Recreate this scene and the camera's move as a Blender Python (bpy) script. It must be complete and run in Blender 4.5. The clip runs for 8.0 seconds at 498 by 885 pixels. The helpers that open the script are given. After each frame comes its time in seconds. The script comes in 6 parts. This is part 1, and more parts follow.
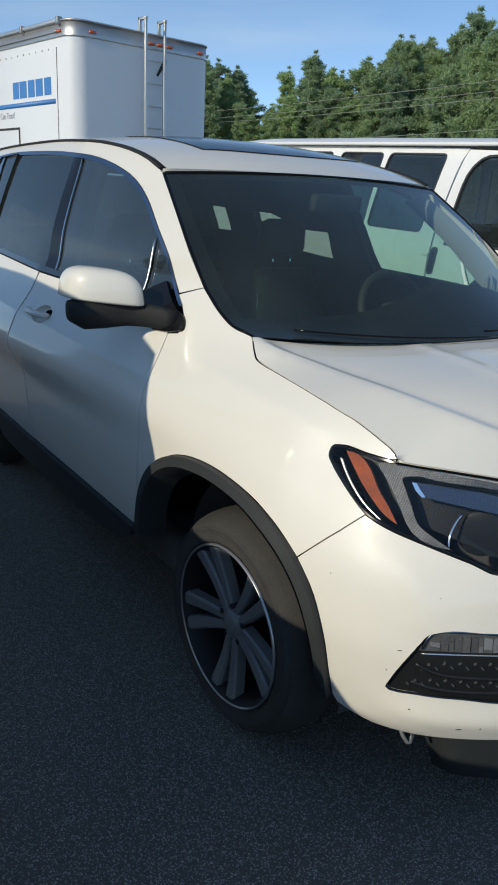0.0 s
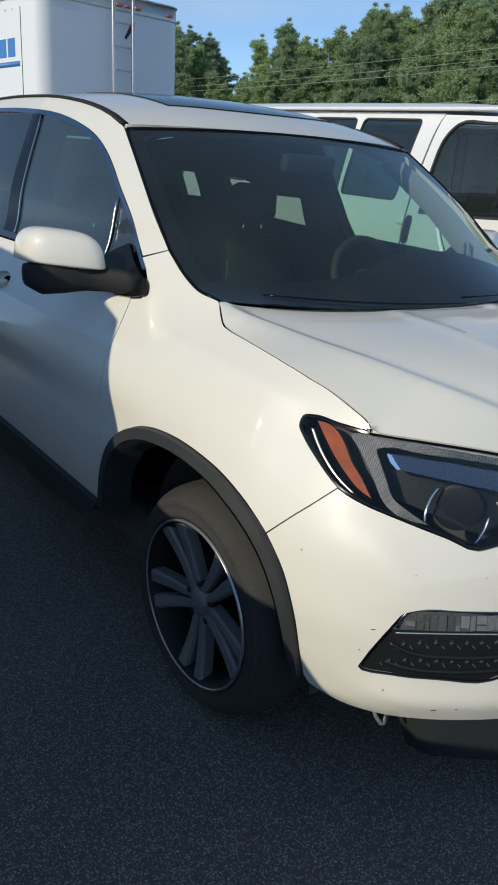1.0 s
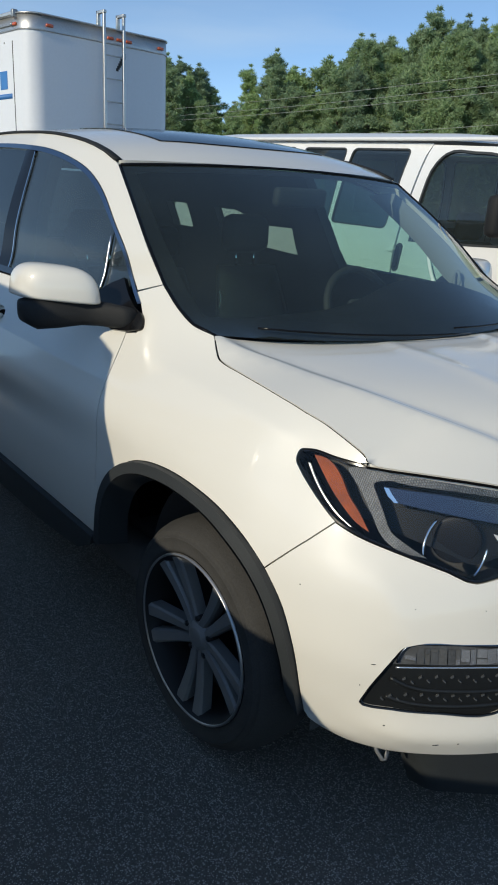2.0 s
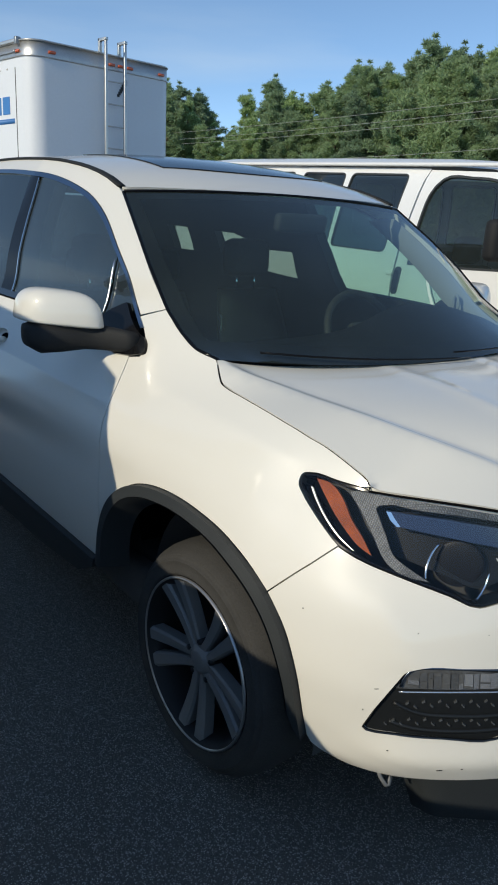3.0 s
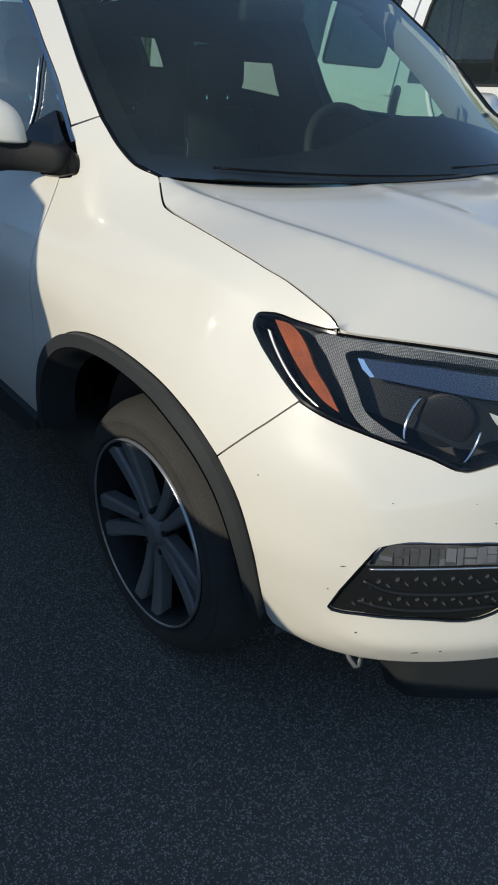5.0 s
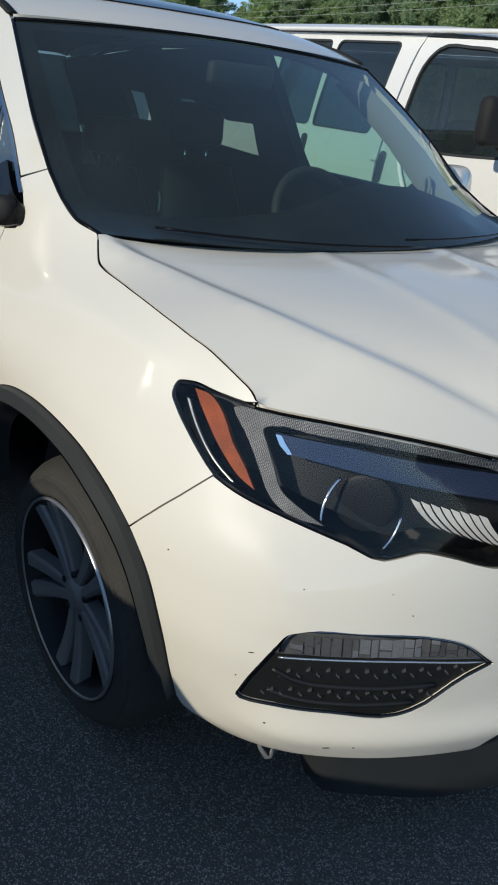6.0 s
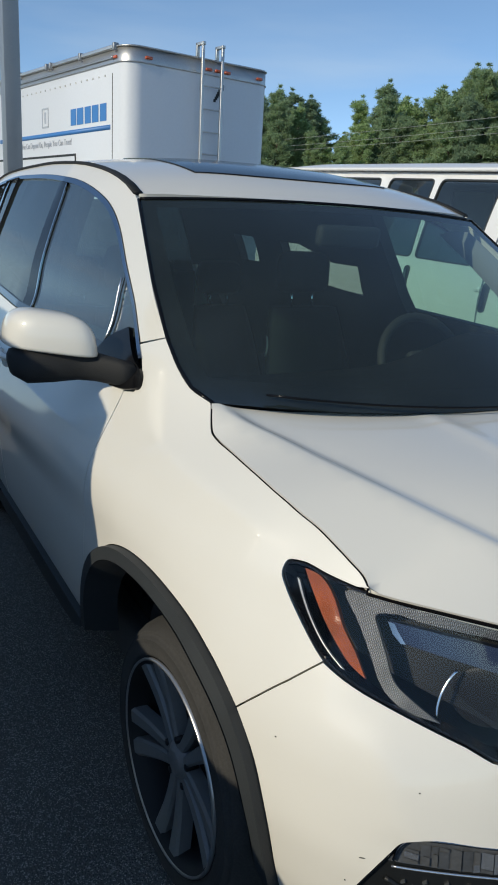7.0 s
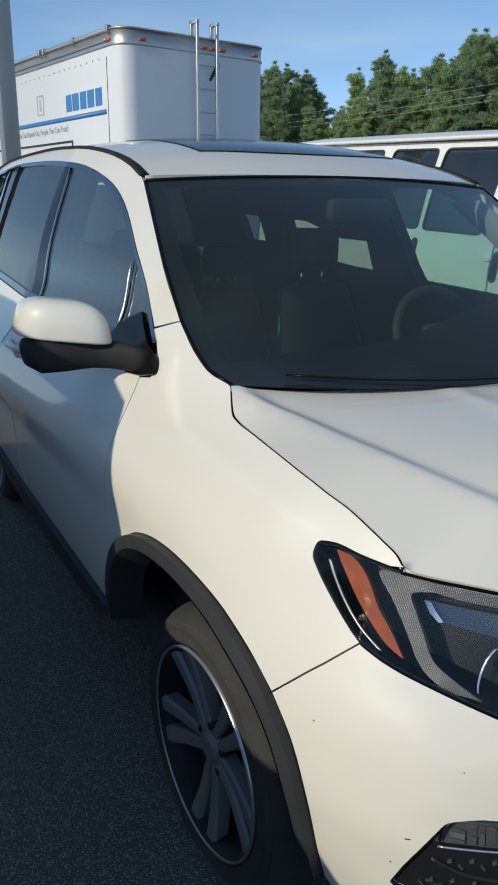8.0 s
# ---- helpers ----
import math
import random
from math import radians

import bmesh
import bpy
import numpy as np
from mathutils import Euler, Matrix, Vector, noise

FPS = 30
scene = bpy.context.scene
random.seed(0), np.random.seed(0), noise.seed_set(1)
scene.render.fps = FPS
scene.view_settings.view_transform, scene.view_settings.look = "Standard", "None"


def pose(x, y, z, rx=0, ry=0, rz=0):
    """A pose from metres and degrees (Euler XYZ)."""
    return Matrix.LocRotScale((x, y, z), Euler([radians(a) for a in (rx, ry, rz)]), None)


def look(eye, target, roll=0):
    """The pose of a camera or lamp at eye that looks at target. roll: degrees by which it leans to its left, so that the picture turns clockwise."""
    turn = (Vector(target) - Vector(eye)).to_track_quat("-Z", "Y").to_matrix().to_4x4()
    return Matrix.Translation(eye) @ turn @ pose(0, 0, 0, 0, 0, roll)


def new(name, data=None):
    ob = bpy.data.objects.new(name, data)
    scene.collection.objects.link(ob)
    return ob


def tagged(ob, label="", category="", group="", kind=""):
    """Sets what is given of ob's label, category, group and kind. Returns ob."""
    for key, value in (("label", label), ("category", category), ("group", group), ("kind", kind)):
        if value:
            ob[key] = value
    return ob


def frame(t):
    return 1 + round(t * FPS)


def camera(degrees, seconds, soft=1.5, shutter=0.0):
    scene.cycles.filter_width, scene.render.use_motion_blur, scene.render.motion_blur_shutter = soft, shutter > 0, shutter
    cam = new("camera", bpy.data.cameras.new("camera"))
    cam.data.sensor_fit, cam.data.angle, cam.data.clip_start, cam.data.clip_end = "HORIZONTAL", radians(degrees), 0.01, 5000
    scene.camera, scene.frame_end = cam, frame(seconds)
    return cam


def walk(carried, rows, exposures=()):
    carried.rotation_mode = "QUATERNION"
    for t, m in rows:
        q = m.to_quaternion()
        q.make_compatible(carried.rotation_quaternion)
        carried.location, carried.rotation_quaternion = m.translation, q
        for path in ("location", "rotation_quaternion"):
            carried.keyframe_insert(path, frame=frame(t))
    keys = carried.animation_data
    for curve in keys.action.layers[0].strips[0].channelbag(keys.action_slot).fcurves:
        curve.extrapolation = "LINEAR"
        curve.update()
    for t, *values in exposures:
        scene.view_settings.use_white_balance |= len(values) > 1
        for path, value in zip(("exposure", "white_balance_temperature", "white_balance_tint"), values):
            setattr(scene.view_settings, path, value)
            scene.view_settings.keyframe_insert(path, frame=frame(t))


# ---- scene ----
cam = camera(36.0, 8.0, soft=1.9, shutter=0.0)
PATH = [
    (0, (-1.962, -1.66, 1.556), (-0.919, -0.064, 0.953), 2.6),
    (0.3, (-1.927, -1.625, 1.534), (-0.871, -0.039, 0.926), 2.84),
    (0.5, (-1.908, -1.613, 1.514), (-0.839, -0.042, 0.89), 3.2),
    (0.8, (-1.894, -1.598, 1.509), (-0.812, -0.049, 0.854), 3.16),
    (1, (-1.893, -1.589, 1.514), (-0.802, -0.049, 0.852), 3.1),
    (1.2, (-1.894, -1.584, 1.524), (-0.796, -0.046, 0.869), 2.94),
    (1.5, (-1.893, -1.578, 1.531), (-0.788, -0.038, 0.893), 2.7),
    (3, (-1.912, -1.58, 1.551), (-0.788, -0.021, 0.999), 2.6),
    (3.3, (-1.905, -1.566, 1.545), (-0.801, 0.006, 0.988), 2.39),
    (3.5, (-1.89, -1.564, 1.532), (-0.802, 0.017, 0.969), 1.9),
    (3.7, (-1.843, -1.569, 1.524), (-0.779, 0.025, 0.952), 1.21),
    (4, (-1.731, -1.568, 1.498), (-0.709, 0.037, 0.882), 0.4),
    (4.2, (-1.649, -1.553, 1.459), (-0.647, 0.046, 0.794), 0.2),
    (5.3, (-1.648, -1.372, 1.423), (-0.539, 0.017, 0.505), 3.5),
    (5.5, (-1.629, -1.365, 1.42), (-0.482, 0.007, 0.524), 4.5),
    (5.8, (-1.544, -1.397, 1.443), (-0.415, 0.018, 0.593), 5.07),
    (6, (-1.482, -1.425, 1.454), (-0.39, 0.052, 0.664), 5.2),
    (6.1, (-1.455, -1.42, 1.479), (-0.384, 0.077, 0.697), 5.4),
    (6.3, (-1.421, -1.422, 1.519), (-0.411, 0.147, 0.8), 4.92),
    (6.5, (-1.425, -1.421, 1.561), (-0.474, 0.21, 0.901), 4.1),
    (6.8, (-1.462, -1.393, 1.582), (-0.546, 0.288, 1.005), 3.48),
    (7, (-1.483, -1.37, 1.582), (-0.579, 0.327, 1.032), 3.1),
    (7.5, (-1.499, -1.342, 1.579), (-0.637, 0.377, 1.027), 1.5),
    (7.7, (-1.496, -1.337, 1.576), (-0.642, 0.38, 1.009), 0.97),
    (8, (-1.496, -1.332, 1.573), (-0.618, 0.364, 0.977), 0.5),
]
walk(cam, [(t, look(eye, target, roll)) for t, eye, target, roll in PATH], exposures=[(0, 0.64, 7260, 5), (4.2, 0.64, 7260, 5), (5.5, 0.66, 7260, 5), (6.2, 0.63, 7260, 5), (7.0, 0.58, 7260, 5), (8.0, 0.58, 7260, 5)])

from mathutils.geometry import delaunay_2d_cdt

# ---- light ----
SUN = Vector((-0.875, -0.165, 0.445)).normalized()          # towards the sun
world = bpy.data.worlds.new("sky")
scene.world = world
world.use_nodes = True
wn, wl = world.node_tree.nodes, world.node_tree.links
wn.clear()
sky = wn.new("ShaderNodeTexSky")
sky.sky_type, sky.sun_disc = "NISHITA", False
sky.sun_elevation, sky.sun_rotation = math.asin(SUN.z), math.atan2(SUN.x, SUN.y)
sky.air_density, sky.dust_density, sky.ozone_density, sky.altitude = 0.55, 0.1, 2.5, 2000.0
sky_bg, sky_out = wn.new("ShaderNodeBackground"), wn.new("ShaderNodeOutputWorld")
sky_bg.inputs["Strength"].default_value = 0.175
# thin cloud low over the horizon
geo, sep, ramp = wn.new("ShaderNodeTexCoord"), wn.new("ShaderNodeSeparateXYZ"), wn.new("ShaderNodeValToRGB")
cloud, squash = wn.new("ShaderNodeTexNoise"), wn.new("ShaderNodeMapping")
squash.inputs["Scale"].default_value = (1.2, 1.2, 7.0)
cloud.inputs["Scale"].default_value, cloud.inputs["Detail"].default_value = 2.2, 6.0
ramp.color_ramp.elements[0].position, ramp.color_ramp.elements[1].position = 0.46, 0.70
low = wn.new("ShaderNodeMapRange")
low.inputs["From Min"].default_value, low.inputs["From Max"].default_value = 0.30, 0.08
fade, mixc = wn.new("ShaderNodeMath"), wn.new("ShaderNodeMix")
fade.operation, mixc.data_type = "MULTIPLY", "RGBA"
mixc.inputs["B"].default_value = (2.6, 3.0, 3.5, 1)
half = wn.new("ShaderNodeMath")
half.operation = "MULTIPLY"
half.inputs[1].default_value = 0.34
wl.new(geo.outputs["Generated"], squash.inputs["Vector"]), wl.new(squash.outputs["Vector"], cloud.inputs["Vector"])
wl.new(geo.outputs["Generated"], sep.inputs["Vector"]), wl.new(sep.outputs["Z"], low.inputs["Value"])
wl.new(cloud.outputs["Fac"], ramp.inputs["Fac"]), wl.new(ramp.outputs["Color"], fade.inputs[0])
wl.new(low.outputs["Result"], fade.inputs[1]), wl.new(fade.outputs["Value"], half.inputs[0])
wl.new(half.outputs["Value"], mixc.inputs["Factor"])
soft_sky = wn.new("ShaderNodeHueSaturation")
soft_sky.inputs["Saturation"].default_value, soft_sky.inputs["Value"].default_value = 1.13, 1.0
even = wn.new("ShaderNodeGamma")
even.inputs["Gamma"].default_value = 0.80
wl.new(sky.outputs["Color"], even.inputs["Color"]), wl.new(even.outputs["Color"], soft_sky.inputs["Color"]), wl.new(soft_sky.outputs["Color"], mixc.inputs["A"]), wl.new(mixc.outputs["Result"], sky_bg.inputs["Color"])
wl.new(sky_bg.outputs["Background"], sky_out.inputs["Surface"])
sun = new("sun", bpy.data.lights.new("sun", "SUN"))
sun.data.energy, sun.data.angle, sun.data.color = 1.9, radians(0.55), (1.0, 0.935, 0.835)
sun.matrix_world = look(SUN * 60, (0, 0, 0))


# ---- materials ----
def material(name, base, rough=0.5, metal=0.0, spread=0.06, scale=6.0, fine=180.0, bump=0.0, coat=0.0, tint=None, spec=0.5, emit=None, coat_rough=0.03):
    """A principled surface whose colour wanders at two scales, with a fine relief."""
    m = bpy.data.materials.new(name)
    m.use_nodes = True
    n, l = m.node_tree.nodes, m.node_tree.links
    b = n["Principled BSDF"]
    b.inputs["Roughness"].default_value, b.inputs["Metallic"].default_value = rough, metal
    b.inputs["Specular IOR Level"].default_value = spec
    if coat:
        b.inputs["Coat Weight"].default_value, b.inputs["Coat Roughness"].default_value = coat, coat_rough
    where = n.new("ShaderNodeTexCoord")
    big, small = n.new("ShaderNodeTexNoise"), n.new("ShaderNodeTexNoise")
    big.inputs["Scale"].default_value, big.inputs["Detail"].default_value = scale, 4
    small.inputs["Scale"].default_value, small.inputs["Detail"].default_value = fine, 2
    both, mixed = n.new("ShaderNodeMath"), n.new("ShaderNodeMix")
    both.operation, mixed.data_type = "ADD", "RGBA"
    dark = [max(c * (1 - spread * 2), 0) for c in base]
    light = [min(c * (1 + spread * 2), 1) for c in (tint or base)]
    mixed.inputs["A"].default_value, mixed.inputs["B"].default_value = (*dark, 1), (*light, 1)
    scaled = n.new("ShaderNodeMath")
    scaled.operation = "MULTIPLY"
    scaled.inputs[1].default_value = 0.5
    for t in (big, small):
        l.new(where.outputs["Object"], t.inputs["Vector"])
    l.new(big.outputs["Fac"], both.inputs[0]), l.new(small.outputs["Fac"], both.inputs[1])
    l.new(both.outputs["Value"], scaled.inputs[0]), l.new(scaled.outputs["Value"], mixed.inputs["Factor"])
    l.new(mixed.outputs["Result"], b.inputs["Base Color"])
    if bump:
        relief = n.new("ShaderNodeBump")
        relief.inputs["Strength"].default_value, relief.inputs["Distance"].default_value = bump, 0.004
        l.new(small.outputs["Fac"], relief.inputs["Height"]), l.new(relief.outputs["Normal"], b.inputs["Normal"])
    if emit:
        b.inputs["Emission Color"].default_value, b.inputs["Emission Strength"].default_value = (*emit[:3], 1), emit[3]
    return m


def glass(name, tint, gloss=0.02, sheen=1.0, dusty_haze=0.0):
    """A thin coloured pane: see-through, with a mirror sheen that grows at grazing angles."""
    m = bpy.data.materials.new(name)
    m.use_nodes = True
    n, l = m.node_tree.nodes, m.node_tree.links
    n.clear()
    out, mix, clear, shine, f, five, lift = (n.new("ShaderNode" + k) for k in ("OutputMaterial", "MixShader", "BsdfTransparent", "BsdfGlossy", "LayerWeight", "Math", "Math"))
    clear.inputs["Color"].default_value = (*tint, 1)
    shine.inputs["Roughness"].default_value = gloss
    five.operation, five.inputs[1].default_value = "POWER", 3.4
    lift.operation, lift.inputs[1].default_value, lift.inputs[2].default_value = "MULTIPLY_ADD", 1.1 * sheen, 0.06 * sheen
    l.new(f.outputs["Facing"], five.inputs[0]), l.new(five.outputs["Value"], lift.inputs[0])
    l.new(lift.outputs["Value"], mix.inputs["Fac"]), l.new(clear.outputs["BSDF"], mix.inputs[1])
    l.new(shine.outputs["BSDF"], mix.inputs[2]), l.new(mix.outputs["Shader"], out.inputs["Surface"])
    if dusty_haze:
        # an uneven dusty film on the outside, with blue-green haze put into its colour
        where, film, much, powder, over = (n.new("ShaderNode" + k) for k in ("TexCoord", "TexNoise", "MapRange", "BsdfDiffuse", "MixShader"))
        film.inputs["Scale"].default_value, film.inputs["Detail"].default_value = 3.5, 5
        much.inputs["From Min"].default_value, much.inputs["From Max"].default_value = 0.3, 0.7
        much.inputs["To Min"].default_value, much.inputs["To Max"].default_value = dusty_haze * 0.75, dusty_haze * 1.25
        powder.inputs["Color"].default_value = (0.50, 0.66, 0.68, 1)
        l.new(where.outputs["Object"], film.inputs["Vector"]), l.new(film.outputs["Fac"], much.inputs["Value"])
        l.new(much.outputs["Result"], over.inputs["Fac"]), l.new(mix.outputs["Shader"], over.inputs[1])
        l.new(powder.outputs["BSDF"], over.inputs[2]), l.new(over.outputs["Shader"], out.inputs["Surface"])
    return m


def asphalt_material():
    """Dark binder with stones of two sizes, some of them pale."""
    m = material("asphalt", (0.175, 0.162, 0.145), 0.85, spread=0.25, scale=1.3, fine=60, bump=0.0)
    n, l = m.node_tree.nodes, m.node_tree.links
    b = n["Principled BSDF"]
    where = n.new("ShaderNodeTexCoord")
    base = b.inputs["Base Color"].links[0].from_socket
    heights = []
    for scale, lo, hi, colour in ((150, 0.66, 0.80, (0.46, 0.435, 0.40, 1)), (280, 0.70, 0.86, (0.80, 0.77, 0.71, 1))):
        stones, who, near, pale, cut, mixer = (n.new("ShaderNode" + k) for k in ("TexVoronoi", "SeparateColor", "MapRange", "MapRange", "Math", "Mix"))
        stones.inputs["Scale"].default_value = scale
        # only some of the stones show, each as a small chip inside its cell
        pale.inputs["From Min"].default_value, pale.inputs["From Max"].default_value = lo, hi
        near.inputs["From Min"].default_value, near.inputs["From Max"].default_value = 0.55, 0.30
        cut.operation, mixer.data_type = "MULTIPLY", "RGBA"
        mixer.inputs["B"].default_value = colour
        l.new(where.outputs["Object"], stones.inputs["Vector"]), l.new(stones.outputs["Color"], who.inputs["Color"])
        l.new(who.outputs["Red"], pale.inputs["Value"]), l.new(stones.outputs["Distance"], near.inputs["Value"])
        l.new(pale.outputs["Result"], cut.inputs[0]), l.new(near.outputs["Result"], cut.inputs[1])
        l.new(cut.outputs["Value"], mixer.inputs["Factor"]), l.new(base, mixer.inputs["A"])
        base = mixer.outputs["Result"]
        heights.append(stones.outputs["Distance"])
    l.new(base, b.inputs["Base Color"])
    add, relief = n.new("ShaderNodeMath"), n.new("ShaderNodeBump")
    relief.inputs["Strength"].default_value, relief.inputs["Distance"].default_value = 1.0, 0.008
    relief.invert = True
    l.new(heights[0], add.inputs[0]), l.new(heights[1], add.inputs[1])
    l.new(add.outputs["Value"], relief.inputs["Height"]), l.new(relief.outputs["Normal"], b.inputs["Normal"])
    return m


PAINT = material("pearl_white_paint", (0.775, 0.745, 0.67), 0.42, spread=0.012, scale=2.5, fine=900, coat=0.9, coat_rough=0.08, spec=0.4)
PLASTIC = material("grey_plastic", (0.027, 0.031, 0.033), 0.6, spread=0.12, scale=9, fine=420, bump=0.25)
GLOSS_BLACK = material("gloss_black", (0.008, 0.009, 0.010), 0.12, spread=0.1, coat=0.6)
DARK = material("dark_void", (0.10, 0.10, 0.098), 0.9, spread=0.2, spec=0.1)
RUBBER = material("tyre_rubber", (0.036, 0.0355, 0.034), 0.85, spread=0.22, scale=9, fine=200, bump=0.3, tint=(0.054, 0.052, 0.049), spec=0.3)
SUNROOF = material("sunroof_glass", (0.008, 0.010, 0.014), 0.12, spread=0.1, spec=0.22)
ALLOY = material("grey_alloy", (0.19, 0.193, 0.195), 0.5, metal=0.25, spread=0.07, scale=14)
ALLOY_EDGE = material("polished_alloy_edge", (0.45, 0.45, 0.45), 0.3, metal=0.8, spread=0.06, scale=14)
ALLOY_SHADED = material("shaded_alloy", (0.012, 0.012, 0.013), 0.6, metal=0.3, spread=0.1)
CHROME = material("chrome", (0.75, 0.76, 0.78), 0.08, metal=1.0, spread=0.02)
TRIM_CHROME = material("dulled_chrome", (0.22, 0.25, 0.30), 0.18, metal=1.0, spread=0.03)
LAMP_DARK = material("lamp_housing", (0.011, 0.0125, 0.0135), 0.5, spread=0.06, scale=10, fine=25, spec=0.3)
RIM_BLACK = material("lamp_rim_black", (0.006, 0.006, 0.007), 0.12, spread=0.1, spec=0.18)
PROJECTOR = material("dark_projector_glass", (0.014, 0.015, 0.017), 0.5, spread=0.06, scale=10, fine=25, spec=0.25)
FRIT = material("black_glass_border", (0.004, 0.004, 0.0045), 0.9, spread=0.1, spec=0.05)
FOG_PLASTIC = material("fog_plastic", (0.012, 0.0135, 0.0145), 0.42, spread=0.15, scale=20, fine=400, bump=0.2, spec=0.4)
FOG_GREY = material("fog_reflector", (0.16, 0.165, 0.17), 0.2, metal=0.5, spread=0.3, scale=60, coat=1.0)
BRIGHT = material("bright_reflector", (0.82, 0.83, 0.85), 0.22, metal=0.9, spread=0.05)
BOWL = material("facet_reflector", (0.86, 0.87, 0.88), 0.3, metal=0.35, spread=0.12, scale=40)
STUD = material("stud_plastic", (0.10, 0.108, 0.115), 0.15, metal=0.3, spread=0.15)


def cells_material(name, light, dark, metal, scale, random=0.12, bump=0.4):
    """A moulded lens or reflector, stippled with small cells."""
    m = material(name, light, 0.35, metal=metal, spread=0.1)
    n, l = m.node_tree.nodes, m.node_tree.links
    b = n["Principled BSDF"]
    where, cell, shade, relief, patch, both = (n.new("ShaderNode" + k) for k in ("TexCoord", "TexVoronoi", "ValToRGB", "Bump", "TexNoise", "Mix"))
    cell.inputs["Scale"].default_value, cell.inputs["Randomness"].default_value = scale, random
    patch.inputs["Scale"].default_value = 26
    shade.color_ramp.elements[0].position, shade.color_ramp.elements[1].position = 0.12, 0.55
    shade.color_ramp.elements[0].color, shade.color_ramp.elements[1].color = (*light, 1), (*dark, 1)
    both.data_type, both.blend_type = "RGBA", "MULTIPLY"
    both.inputs["Factor"].default_value = 0.7
    relief.inputs["Strength"].default_value, relief.inputs["Distance"].default_value = bump, 0.002
    relief.invert = True
    l.new(where.outputs["Object"], cell.inputs["Vector"]), l.new(cell.outputs["Distance"], shade.inputs["Fac"])
    l.new(where.outputs["Object"], patch.inputs["Vector"])
    l.new(shade.outputs["Color"], both.inputs["A"]), l.new(patch.outputs["Fac"], both.inputs["B"])
    l.new(both.outputs["Result"], b.inputs["Base Color"]), l.new(cell.outputs["Distance"], relief.inputs["Height"])
    l.new(relief.outputs["Normal"], b.inputs["Normal"])
    return m


CHROME_TEX = cells_material("textured_reflector", (0.52, 0.53, 0.54), (0.05, 0.054, 0.058), 0.35, 420)
AMBER = cells_material("amber_reflector", (0.74, 0.15, 0.008), (0.38, 0.052, 0.003), 0.0, 560, 0.75, 0.25)
AMBER.node_tree.nodes["Principled BSDF"].inputs["Specular IOR Level"].default_value = 0.2
# the blue base colour stands in for the sky mirrored in the guide
DRL = material("sky_blue_light_guide", (0.014, 0.026, 0.066), 0.3, metal=0.2, spread=0.06, scale=5, fine=14, coat=0.6)
CLEAR = glass("clear_lens", (0.95, 0.96, 0.97), sheen=0.5)
WINDSHIELD = glass("windshield_glass", (0.69, 0.92, 0.83), sheen=0.75, dusty_haze=0.032)
SIDE_GLASS = glass("side_glass", (0.50, 0.70, 0.64), dusty_haze=0.04)
REAR_GLASS = glass("rear_glass", (0.05, 0.06, 0.06))
PRIVACY = glass("privacy_glass", (0.29, 0.33, 0.315), sheen=0.6, dusty_haze=0.02)
VAN_DOOR_GLASS = glass("van_door_glass", (0.50, 0.55, 0.56), sheen=1.0, dusty_haze=0.03)
VAN_GLASS = glass("van_glass", (0.16, 0.185, 0.20), sheen=1.3, dusty_haze=0.025)
CABIN = material("black_trim", (0.009, 0.010, 0.011), 0.75, spread=0.15, fine=300, bump=0.2)
LEATHER = material("black_leather", (0.007, 0.0075, 0.008), 0.75, spread=0.2, scale=12, fine=260, bump=0.3, spec=0.2)
GREY_TRIM = material("grey_cloth_trim", (0.17, 0.18, 0.185), 0.85, spread=0.06, fine=500)
WHITE_PAINT = material("white_van_paint", (0.80, 0.80, 0.79), 0.45, spread=0.02, scale=1.5, fine=40, coat=0.25)
BOX_WHITE = material("white_box_panel", (0.74, 0.76, 0.79), 0.38, spread=0.03, scale=0.9, fine=25)
ALUMINIUM = material("weathered_aluminium", (0.60, 0.595, 0.575), 0.42, metal=0.9, spread=0.12, scale=2.5, fine=60)
SIGN_BLUE = material("sign_blue", (0.045, 0.20, 0.50), 0.45, spread=0.03)
SIGN_GREY = material("sign_grey", (0.42, 0.45, 0.50), 0.5, spread=0.03)
MARKER = material("orange_marker", (0.60, 0.10, 0.03), 0.25, coat=0.8)
GALVANISED = material("galvanised_steel", (0.33, 0.345, 0.36), 0.45, metal=0.7, spread=0.1, scale=3)
ASPHALT = asphalt_material()
BARK = material("pine_bark", (0.085, 0.060, 0.045), 0.9, spread=0.3, scale=5, fine=40)
CABLE = material("power_cable", (0.42, 0.43, 0.42), 0.6)


